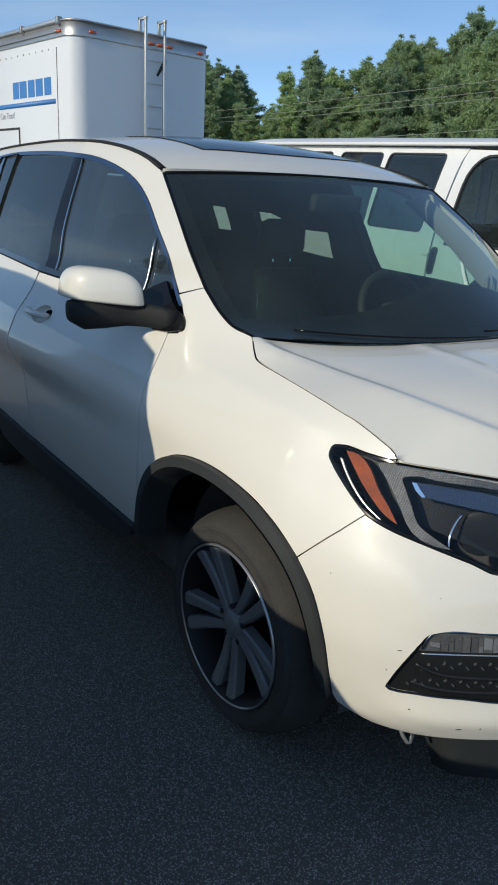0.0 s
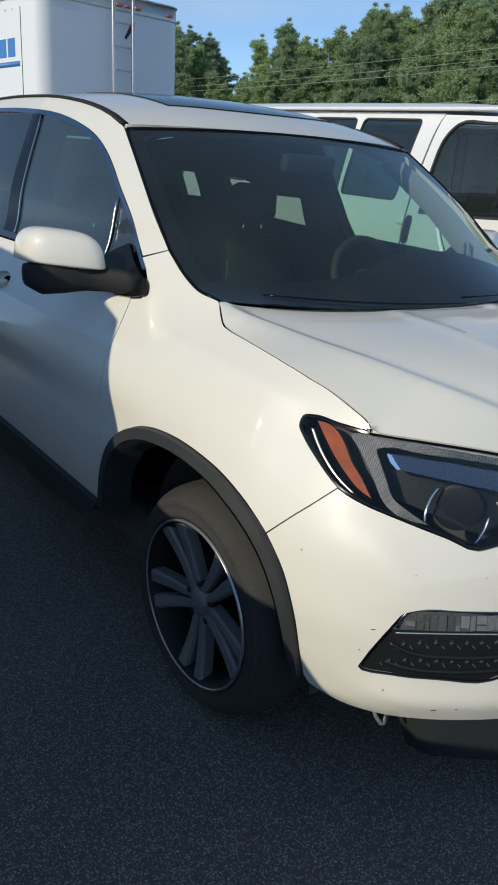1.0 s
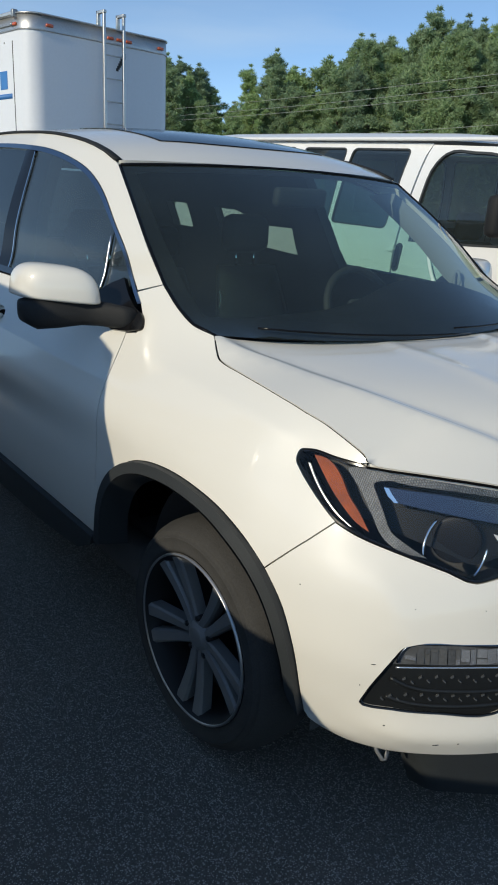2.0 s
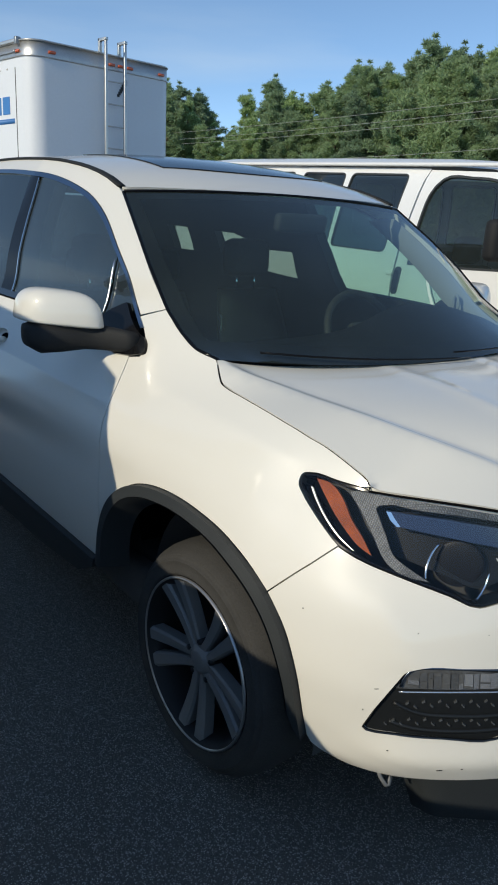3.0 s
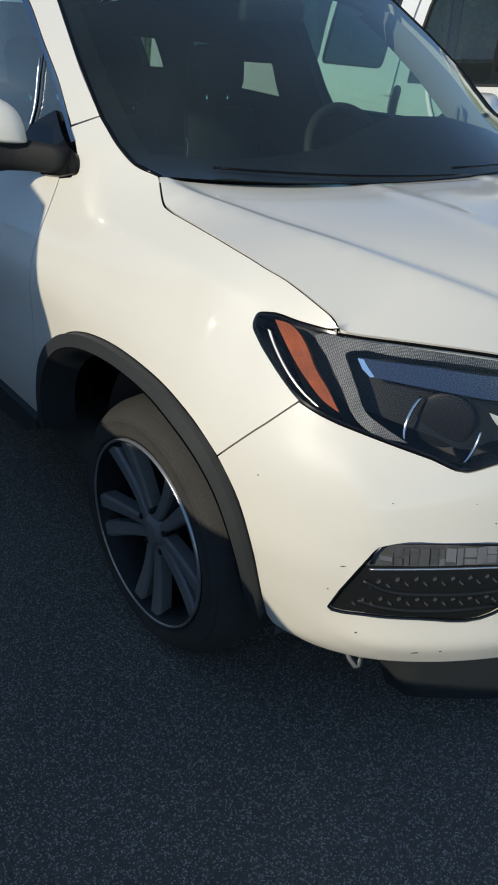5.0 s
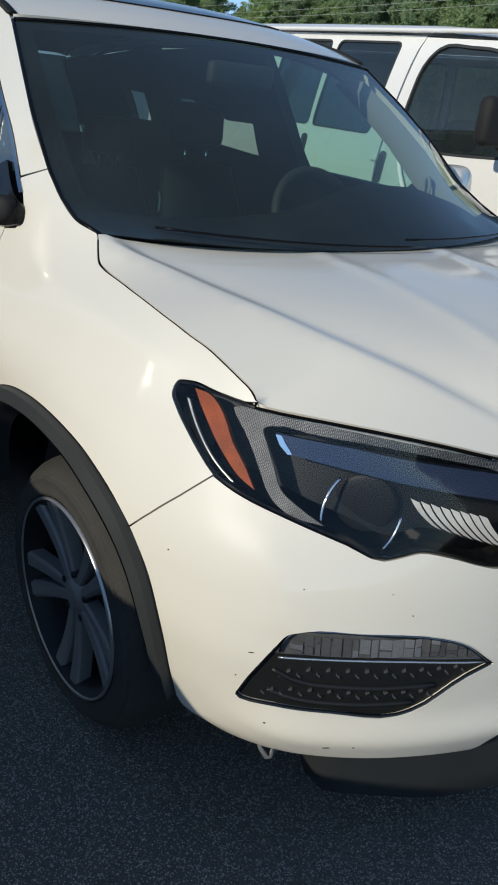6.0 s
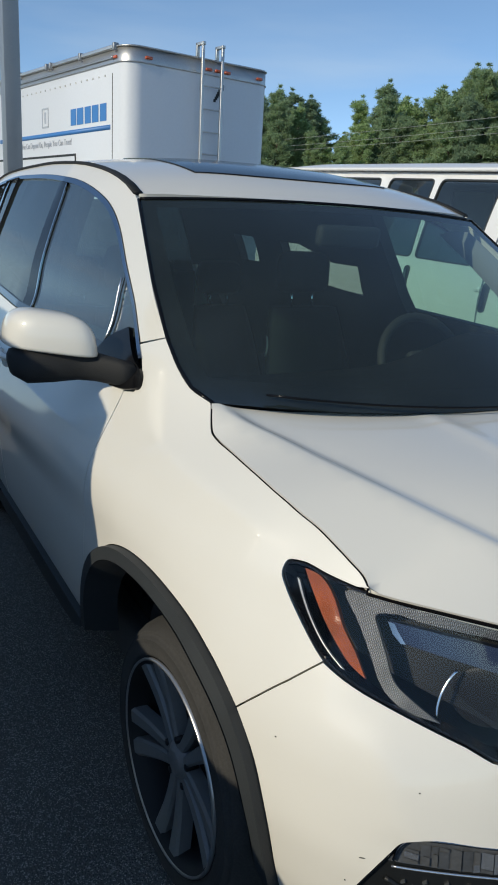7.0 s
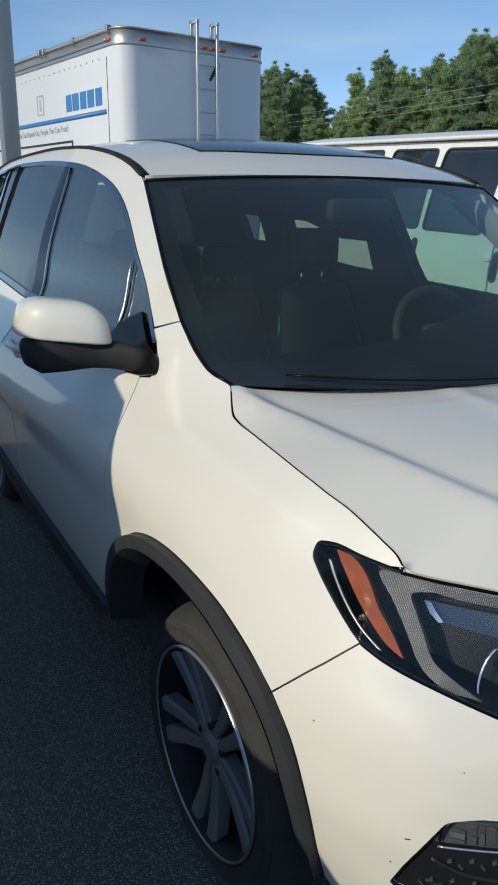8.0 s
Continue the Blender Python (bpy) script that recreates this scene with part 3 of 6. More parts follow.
car = thing("sport_utility_car", label="pearl white sport utility car parked on asphalt", category="car")
for side in (-1, 1):
    on = mirror(skin, side)
    flip = side < 0
    panel = lambda poly, **k: sheet(poly, on, flip=flip, **k)
    arch, door = smooth_line(ARCH, 4), smooth_line(DOOR_FRONT, 4)
    top = smooth_line(HOOD_SEAM, 4)
    # fender, with its tail up beside the windshield
    k = [i for i, p in enumerate(ARCH) if p == (-.246, .708)][0]
    fender = smooth_line(ARCH[:k + 1], 4) + [(-.30, .752), (-.354, .798)] + smooth_line(LAMP_LOW[9:] + LAMP_TOP[:4], 4)[:-1]
    fender += top[::-1][:-1] + smooth_line(WS_EDGE[::-1][:4], 4)[:-1] + [(.491, 1.284), (.601, 1.252), (.555, 1.215), (.50, 1.16), (.52, 1.14)] + door[:-1]
    fold_lines = lambda y0, y1: [[(y, CREASE(y) + d) for y in np.arange(y0, y1, .03)] for d in (-.02, -.005, 0, .005, .02)]
    part("fender", panel(fender, step=.022, gap=.0015, lines=fold_lines(.40, .56) + [[(y, FENDER_FOLD(y) + d) for y in np.arange(-.24, .34, .025)] for d in (-.012, 0, .012)]), PAINT, car)
    # side frame: pillar and roof rail in body colour
    rail = [(y, ROOF_EDGE(y)) for y in np.linspace(.99, 3.75, 26)]
    frame_poly = smooth_line(WS_EDGE[::-1][3:], 4) + rail + [p for p in smooth_line(DLO_TOP[::-1], 4) if p[1] > 1.256] + [(.603, 1.254)]
    part("side_frame", panel(frame_poly, step=.025), PAINT, car, "roof rail and windshield pillar in body colour")
    # doors
    front_door = door + [(1.0, .465), (1.66, .473), (1.69, .80), (1.69, 1.217)] + [(y, BELT(y)) for y in np.linspace(1.64, .62, 12)]
    back = [p for p in rear_arch(.03) if p[0] < REAR_Y + .02][::-1]
    rear_door = [(1.67, .472)] + [(2.25, .475)] + [p for p in back if p[1] < .8] + [(2.72, 1.0), (2.78, 1.262)] + [(y, BELT(y)) for y in np.linspace(2.7, 1.70, 10)] + [(1.70, .80)]
    cup = lambda y0: [(y0 + .078 * math.cos(a), 1.072 + .012 * (y0 - 1.5) + .034 * math.sin(a)) for a in np.linspace(0, 2 * math.pi, 28, endpoint=False)]
    d1 = part("front_door", panel(front_door, step=.028, holes=[cup(1.46)], lines=fold_lines(.5, 1.70)), PAINT, car)
    d2 = part("rear_door", panel(rear_door, step=.04, holes=[cup(2.50)], lines=fold_lines(1.70, 2.8)), PAINT, car)
    for own, y0 in ((d1, 1.46), (d2, 2.50)):
        # finger bowl behind the handle
        bm = bmesh.new()
        rings = []
        for r, deep in ((1.0, 0), (.96, .008), (.85, .020), (.6, .028), (.3, .031), (.02, .032)):
            rings.append([bm.verts.new((lambda q: (q[0] - side * deep, q[1], q[2]))(on(y0 + (a - y0) * r, 1.072 + .012 * (y0 - 1.5) + (b - 1.072 - .012 * (y0 - 1.5)) * r))) for a, b in cup(y0)])
        for a, b in zip(rings, rings[1:]):
            for i in range(28):
                q = (a[i], a[(i + 1) % 28], b[(i + 1) % 28], b[i])
                bm.faces.new(q if side > 0 else q[::-1])
        part("handle_bowl", bm, PAINT, own)
    # quarter panel behind the rear door
    quarter = [p for p in back if p[1] >= .8][::1] + [p for p in rear_arch(.03) if p[0] >= REAR_Y + .02][::-1] + [(3.32, .42), (3.75, .45), (3.95, .6), (3.97, 1.0), (3.9, 1.32), (3.8, 1.66), (3.62, 1.62), (3.55, 1.30), (2.78, 1.262), (2.72, 1.0)]
    part("quarter_panel", panel(quarter, step=.05), PAINT, car)
    # glass and trims of the side windows
    trim = smooth_line(DLO_TOP[1:], 4)
    fall = curve((.5, .003), (.8, .006), (1.1, .014), (1.5, .017), (3.7, .017))
    side_in = curve((.5, .017), (.9, .015), (1.3, .006), (3.7, .004))
    inner = [(p[0] + side_in(p[0]), p[1] - fall(p[0])) for p in trim]
    part("window_trim", panel(trim + inner[::-1], step=.012, gap=0, lift=.003, depth=.01), TRIM_CHROME, car, "dulled chrome window surround")
    upper = lambda y: float(np.interp(y, [p[0] for p in inner], [p[1] for p in inner]))
    belt = [(y, BELT(y) + .004) for y in np.linspace(.62, 3.55, 30)]
    part("belt_trim", panel(belt + [(y, z + .022) for y, z in belt[::-1]], step=.03, gap=0, lift=.006, depth=.012), GLOSS_BLACK, car)
    sail = smooth_line([(.497, 1.152), (.511, 1.180), (.575, 1.208), (.65, 1.252), (.69, 1.283), (.69, 1.283), (.79, 1.238), (.83, 1.20), (.83, 1.20), (.76, 1.155), (.641, 1.128), (.641, 1.128), (.53, 1.140)], 4, closed=True)
    part("sail_panel", panel(sail, step=.02, gap=0, lift=.010), RIM_BLACK, car, "black mirror base panel")
    part("quarter_light", panel([(.655, 1.262)] + [(y, upper(y)) for y in np.linspace(.68, .832, 6)] + [(.812, 1.222)], step=.03, gap=.002, depth=0, lift=-.004), SIDE_GLASS, car)
    bm = bmesh.new()
    tube(bm, [(lambda q: (q[0] + side * .006, q[1], q[2]))(on(.809 + .022 * t, 1.225 + .183 * t)) for t in np.linspace(0, 1, 8)], .003, 8)
    part("window_divider", bm, BRIGHT, car)
    front_pane = [(.828, 1.235), (.842, upper(.842))] + [(y, upper(y)) for y in np.linspace(.9, 1.645, 12)] + [(1.60, 1.50), (1.545, 1.23)] + [(y, BELT(y) + .01) for y in np.linspace(1.5, .86, 6)]
    pane = part("front_window", panel(front_pane, step=.03, gap=0, depth=0, lift=-.006), SIDE_GLASS, d1)
    pillar = [(1.545, 1.225), (1.60, 1.50), (1.65, upper(1.65)), (1.745, upper(1.745)), (1.70, 1.5), (1.655, 1.225)]
    part("centre_pillar", panel(pillar, step=.03, gap=.001, lift=.001), RIM_BLACK, car)
    part("pillar_edge", panel([(1.541, 1.23), (1.596, 1.50), (1.642, upper(1.642) - .004), (1.648, upper(1.648) - .004), (1.602, 1.50), (1.547, 1.23)], step=.03, gap=0, lift=.003, depth=.006), CHROME, car)
    rear_pane = [(1.66, 1.23), (1.705, 1.5), (1.75, upper(1.75))] + [(y, upper(y)) for y in np.linspace(1.85, 2.88, 10)] + [(2.78, 1.5), (2.68, 1.268)] + [(y, BELT(y) + .01) for y in np.linspace(2.6, 1.75, 5)]
    part("rear_window", panel(rear_pane, step=.07, gap=0, depth=0, lift=-.006), PRIVACY, d2)
    part("rear_pillar", panel([(2.68, 1.265), (2.78, 1.5), (2.88, upper(2.88)), (2.96, upper(2.96)), (2.86, 1.5), (2.76, 1.27)], step=.05, gap=0), GLOSS_BLACK, car)
    hind = [(2.77, 1.275), (2.87, 1.5), (2.97, upper(2.97)), (3.4, 1.675), (3.55, 1.63), (3.5, 1.32)]
    part("quarter_window", panel(hind, step=.08, gap=0, depth=0, lift=-.006), PRIVACY, car)
    # black sheet behind the panels, added as the shade inside their gaps
    low_line = [(s, .40) for s in (-1.35, -.9, -.5, -.36)] + [(p[0], p[1] + .02) for p in arch[::-1] if p[1] > .42] + [(.62, .42), (2.3, .42)] + [p for p in rear_arch(.06)][::-1] + [(3.4, .42), (3.95, .5), (3.9, 1.2)]
    liner = low_line + [(2.7, 1.2), (1.6, 1.17), (.9, 1.14), (.6, 1.10), (.2, 1.09), (-.1, 1.04), (-.25, 1.0), (-.25, .93), (-.40, .83), (-.74, .73), (-1.0, .71), (-1.35, .71)]
    part("gap_shade_sheet", sheet(liner, mirror(skin_in(.03), side), step=.06, gap=0, depth=0, flip=flip), FRIT, car)
    # wheel arch claddings and sill
    inner_arch = smooth_line(ARCH_IN, 4)
    even = lambda line, n=64: [tuple(float(np.interp(t, np.linspace(0, 1, len(line)), [p[k] for p in line])) for k in (0, 1)) for t in np.linspace(0, 1, n)]
    rim_a, rim_b = even(resample_open(arch)), even(resample_open(inner_arch))
    fold = [(a[0] + (b[0] - a[0]) * .52, a[1] + (b[1] - a[1]) * .52) for a, b in zip(rim_a, rim_b)]
    trim_arch = part("arch_cladding", panel(arch + fold[::-1], step=.016, gap=.001, lift=.024, depth=.05), PLASTIC, car, "dark grey plastic wheel arch trim")
    # its inner flange turns in towards the tyre
    bm = bmesh.new()
    strip = []
    for a, b in zip(fold, rim_b):
        row = []
        for t in (0, .3, .65, 1):
            x, y, z = on(a[0] + (b[0] - a[0]) * t, a[1] + (b[1] - a[1]) * t)
            row.append(bm.verts.new((x + side * (.0225 - .085 * t ** 1.3), y, z)))
        strip.append(row)
    for a, b in zip(strip, strip[1:]):
        for i in range(3):
            bm.faces.new((a[i], a[i + 1], b[i + 1], b[i]) if side > 0 else (b[i], b[i + 1], a[i + 1], a[i]))
    part("arch_flange", bm, PLASTIC, trim_arch)
    part("arch_cladding", panel(rear_arch(.03) + rear_arch(-.03)[::-1], step=.04, gap=0, lift=.012, depth=.05), PLASTIC, car, "dark grey plastic wheel arch trim")
    sill = [(.60, .457), (.62, .457), (1.0, .462), (1.6, .470), (2.28, .474), (2.33, .30), (2.0, .285), (1.2, .29), (.80, .335), (.64, .41)]
    part("sill_cladding", panel(sill, step=.04, gap=.001, lift=.018, depth=.06), PLASTIC, car, "dark grey plastic sill trim")
    # wheel wells
    for y0, edge in ((.05, .455), (REAR_Y, .47)):
        bm = bmesh.new()
        arcs = [[bm.verts.new((side * x, y0 + edge * .93 * math.cos(a), .34 + edge * math.sin(a))) for a in np.linspace(-.15, math.pi + .15, 24)] for x in (.80, .52)]
        for i in range(23):
            bm.faces.new((arcs[0][i], arcs[0][i + 1], arcs[1][i + 1], arcs[1][i]))
        bm.faces.new(arcs[1])
        part("wheel_well", bm, DARK, car)

# front bumper: both halves in one piece
FOG = [(-.497, .450), (-.505, .470), (-.571, .586), (-.590, .612), (-.621, .624), (-.707, .625), (-.864, .611), (-.905, .597), (-.975, .545), (-.975, .545), (-.924, .522), (-.819, .449), (-.791, .440), (-.669, .445), (-.568, .446)]
fog_line = smooth_line(FOG, 4, closed=True)
k = [i for i, p in enumerate(ARCH) if p == (-.246, .708)][0]
LIP = [(-.360, .338), (-.43, .307), (-.512, .308), (-.62, .318), (-.80, .322), (-.965, .312)]
bumper = [(-.246, .708), (-.30, .752), (-.354, .798), (-.407, .849)] + smooth_line(LAMP_LOW[::-1][3:], 3) + [(-1.03, .74), (-1.08, .62), (-1.06, .42), (-.965, .312)] + smooth_line(LIP[::-1], 3)[1:] + smooth_line(ARCH[k:][::-1], 4)[:-1]


BUMPER_EDGE = curve((.58, -.625), (.61, -.61), (.67, -.575), (.73, -.55), (.80, -.515))


def bumper_at(s, z):
    """The bumper's face: a soft shelf above its lower lip, and a hollow round the fog lamps."""
    x, y, h = skin(s, z)
    bulge = .016 * math.exp(-((z - .385) / .035) ** 2) * step((-.42 - s) / .2) - .012 * math.exp(-((z - .305) / .018) ** 2)
    # soft edge that runs from the headlamp down to the fog lamp
    bulge += .009 * math.exp(-math.hypot(s - BUMPER_EDGE(z), .008) / .06) * step((z - .585) / .05) * step((.80 - z) / .06)
    k = math.hypot(x, (y - YC) * .7)
    return (x * (1 + bulge / k), y + (y - YC) * .7 * bulge / k, h)


for side in (-1, 1):
    half_bumper = part("bumper_corner", sheet(bumper, mirror(bumper_at, side), step=.022, holes=[fog_line], flip=side < 0, depth=.03), PAINT, car, "white bumper with small scuffs and bug marks")
    if side < 0:
        for s, z, w, h in ((-.352, .700, .004, .003), (-.528, .562, .013, .002), (-.50, .50, .003, .003), (-.61, .70, .003, .002), (-.55, .405, .006, .003), (-.66, .365, .018, .003), (-.71, .372, .006, .002), (-.80, .66, .003, .003), (-.76, .70, .002, .002)):
            w, h = w * .4, h * .4
            mark = [(s + w * math.cos(a) + .3 * h * math.sin(a), z + h * math.sin(a) - .25 * w * math.cos(a)) for a in np.linspace(0, 2 * math.pi, 10, endpoint=False)]
            part("bug_mark", sheet(mark, bumper_at, step=.01, gap=0, depth=.001, lift=.0012, flip=True), PLASTIC, half_bumper)
# centre: grille, intake and upper bar
mid = [(-1.02, .92), (-1.03, .74), (-1.08, .62), (-1.06, .42), (-.965, .316), (-1.354, .316), (-1.354, .945), (-1.2, .945)]
bm = bmesh.new()
for side in (-1, 1):
    sheet(mid, mirror(skin_in(.05), side), step=.05, gap=0, depth=0, flip=side < 0, bm=bm)
grille = part("grille", bm, GLOSS_BLACK, car, "black grille mesh")
for z in np.linspace(.40, .90, 9):
    bm = bmesh.new()
    tube(bm, [(lambda p: (p[0] * .99, p[1] + .03, p[2]))(skin(s, z)) for s in np.linspace(-1.05, -1.354, 8)] + [(lambda p: (-p[0] * .99, p[1] + .03, p[2]))(skin(s, z)) for s in np.linspace(-1.34, -1.05, 8)], .011, 6)
    part("grille_bar", bm, GLOSS_BLACK, grille)
# lower apron and skid plate
bm = bmesh.new()
for side in (-1, 1):
    m = mirror(lambda a, t: (lambda p: (p[0] * (1 - .05 * t - .03 - .12 * max(0, t - 1)), p[1] + .03 * t + .025 + .3 * max(0, t - 1), .335 - (.055 + .125 * step((-.600 - a) / .07) + .03 * step((-.70 - a) / .3)) * t ))(skin(a, .32)), side)
    rows = [[bm.verts.new(m(a, t)) for t in (0, .35, .7, 1, 1.25)] for a in np.linspace(-.36, -1.354, 34)]
    for a, b in zip(rows, rows[1:]):
        for i in range(4):
            bm.faces.new((a[i], a[i + 1], b[i + 1], b[i]) if side > 0 else (b[i], b[i + 1], a[i + 1], a[i]))
part("apron", bm, PLASTIC, car, "dark grey plastic lower apron")

# hood
right = [(p[0], p[1]) for p in EDGE]
rear_edge = [(x, .085 + (.205 - .085) * (abs(x) / .735) ** 1.6) for x in np.linspace(-.73, .73, 30)]
hood_poly = right[::-1][1:] + rear_edge + [(-x, y) for x, y in right][:-1]
folds = [[(sx * (min(crease_at(y), hood_half(y) - .03) + off), y) for y in np.arange(-.69, .2, .02)] for sx in (-1, 1) for off in (-.056, -.040, -.024, -.010, .004)] + [[(sx * (ridge_at(y) + off), y) for y in np.arange(-.60, .06, .03)] for sx in (-1, 1) for off in (-.035, -.015, 0, .015, .035)]
part("hood", sheet(hood_poly, hood_top, step=.024, gap=.003, depth=.02, lines=folds), PAINT, car)
# black tube laid in each hood gap, standing for the shade down there
for sx in (1, -1):
    bm = bmesh.new()
    tube(bm, [(sx * (x + .002), y, z - .005) for x, y, z in EDGE[1:-6]], .003, 6)
    part("hood_gap_shade", bm, FRIT, car)
part("engine_cover", sheet([(x * .97, y * .98 + .01) for x, y in hood_poly], lambda x, y: (x, y, hood_top(x, y)[2] - .03), step=.09, gap=0, depth=0), DARK, car)

# windshield with its dark border, cowl and wipers
outer = [(u, 0.0) for u in np.linspace(-1, 1, 40)] + [(1.0, v) for v in np.linspace(.05, 1, 20)] + [(u, 1.0) for u in np.linspace(.95, -1, 40)] + [(-1.0, v) for v in np.linspace(.95, .05, 20)]
inner = [(u * .925, .085 + v * .865) for u, v in outer]
part("windshield", sheet(outer, windshield_at, step=.07, gap=0, depth=0), WINDSHIELD, car).visible_shadow = False
bm = sheet(outer, lambda u, v: (lambda p: (p[0], p[1] + .004, p[2] - .003))(windshield_at(u, v)), step=.03, gap=0, depth=0, holes=[inner])
part("windshield_border", bm, FRIT, car)
line = [ws_edge(v) for v in np.linspace(0.0, 1, 28)]
for sx in (1, -1):
    bm = bmesh.new()
    tube(bm, [(sx * (x + .004), y - .002, z - .002) for x, y, z in line], .0055, 6)
    part("windshield_seal", bm, RIM_BLACK, car)
bm = bmesh.new()
tube(bm, [(lambda p: (p[0], p[1] - .002, p[2] + .001))(windshield_at(u, 1.0)) for u in np.linspace(-.99, .99, 30)], .005, 6)
part("windshield_header", bm, RIM_BLACK, car)
part("cowl_panel", sheet([(x, y) for x, y in rear_edge] + [(x * .99, y + .10) for x, y in rear_edge[::-1]], lambda x, y: (x, y, 1.128 + .25 * (y - .05)), step=.06, gap=0, depth=0), CABIN, car)
for x0, x1 in ((.12, -.60), (.66, .06)):
    bm = bmesh.new()
    at = lambda x, v: (lambda p: (p[0], p[1] - .02, p[2] + .012))(windshield_at(x / .74, v))
    tube(bm, [at(x0 + (x1 - x0) * t, -.004 + .03 * t) for t in np.linspace(0, 1, 10)], .0032, 6)
    part("wiper", bm, RIM_BLACK, car)

# roof, ditch trims and sunroof
ys = np.linspace(.99, 3.75, 30)
half_roof = [(-(width(y, ROOF_EDGE(y)) - .012), y) for y in ys]
front_line = [(x, .875 + (.985 - .875) * (abs(x) / .64) ** 2.1) for x in np.linspace(.63, -.63, 26)]
roof_poly = front_line + half_roof + [(-x, y) for x, y in half_roof[::-1]]
sun_poly = smooth_line([(-.40, 1.16), (-.40, 1.16), (-.2, 1.10), (0, 1.085), (.2, 1.10), (.40, 1.16), (.40, 1.16), (.41, 1.9), (.41, 1.9), (-.41, 1.9), (-.41, 1.9)], 4, closed=True)
part("roof", sheet(roof_poly, roof_at, step=.04, gap=0, depth=.02, holes=[sun_poly]), PAINT, car)
part("sunroof", sheet(sun_poly, roof_at, step=.05, gap=.004, depth=.01, lift=.004), SUNROOF, car, "dark glass sunroof")
for sx in (-1, 1):
    bm = bmesh.new()
    tube(bm, [(sx * (width(y, ROOF_EDGE(y)) - .008), y, ROOF_EDGE(y) - .004 * step((y - 1.0) / .5) + .003) for y in ys], .019, 8, .4)
    part("roof_ditch_trim", bm, CABIN, car)
# tail end
bm = bmesh.new()
rows = [[bm.verts.new((x * width(3.9, z), 3.93 + .03 * (1 - x * x) - .12 * max(0, z - 1.1), z)) for x in np.linspace(-1, 1, 9)] for z in (.35, .6, .9, 1.15, 1.22)]
for a, b in zip(rows, rows[1:]):
    for i in range(8):
        bm.faces.new((a[i], b[i], b[i + 1], a[i + 1]))
part("tailgate", bm, PAINT, car)
bm = bmesh.new()
rows = [[bm.verts.new((x * width(3.8, z), 3.93 - .12 * max(0, z - 1.1) - .25 * (z - 1.22), z)) for x in np.linspace(-.95, .95, 9)] for z in (1.22, 1.4, 1.55, 1.68)]
for a, b in zip(rows, rows[1:]):
    for i in range(8):
        bm.faces.new((a[i], b[i], b[i + 1], a[i + 1]))
part("rear_glass", bm, REAR_GLASS, car)


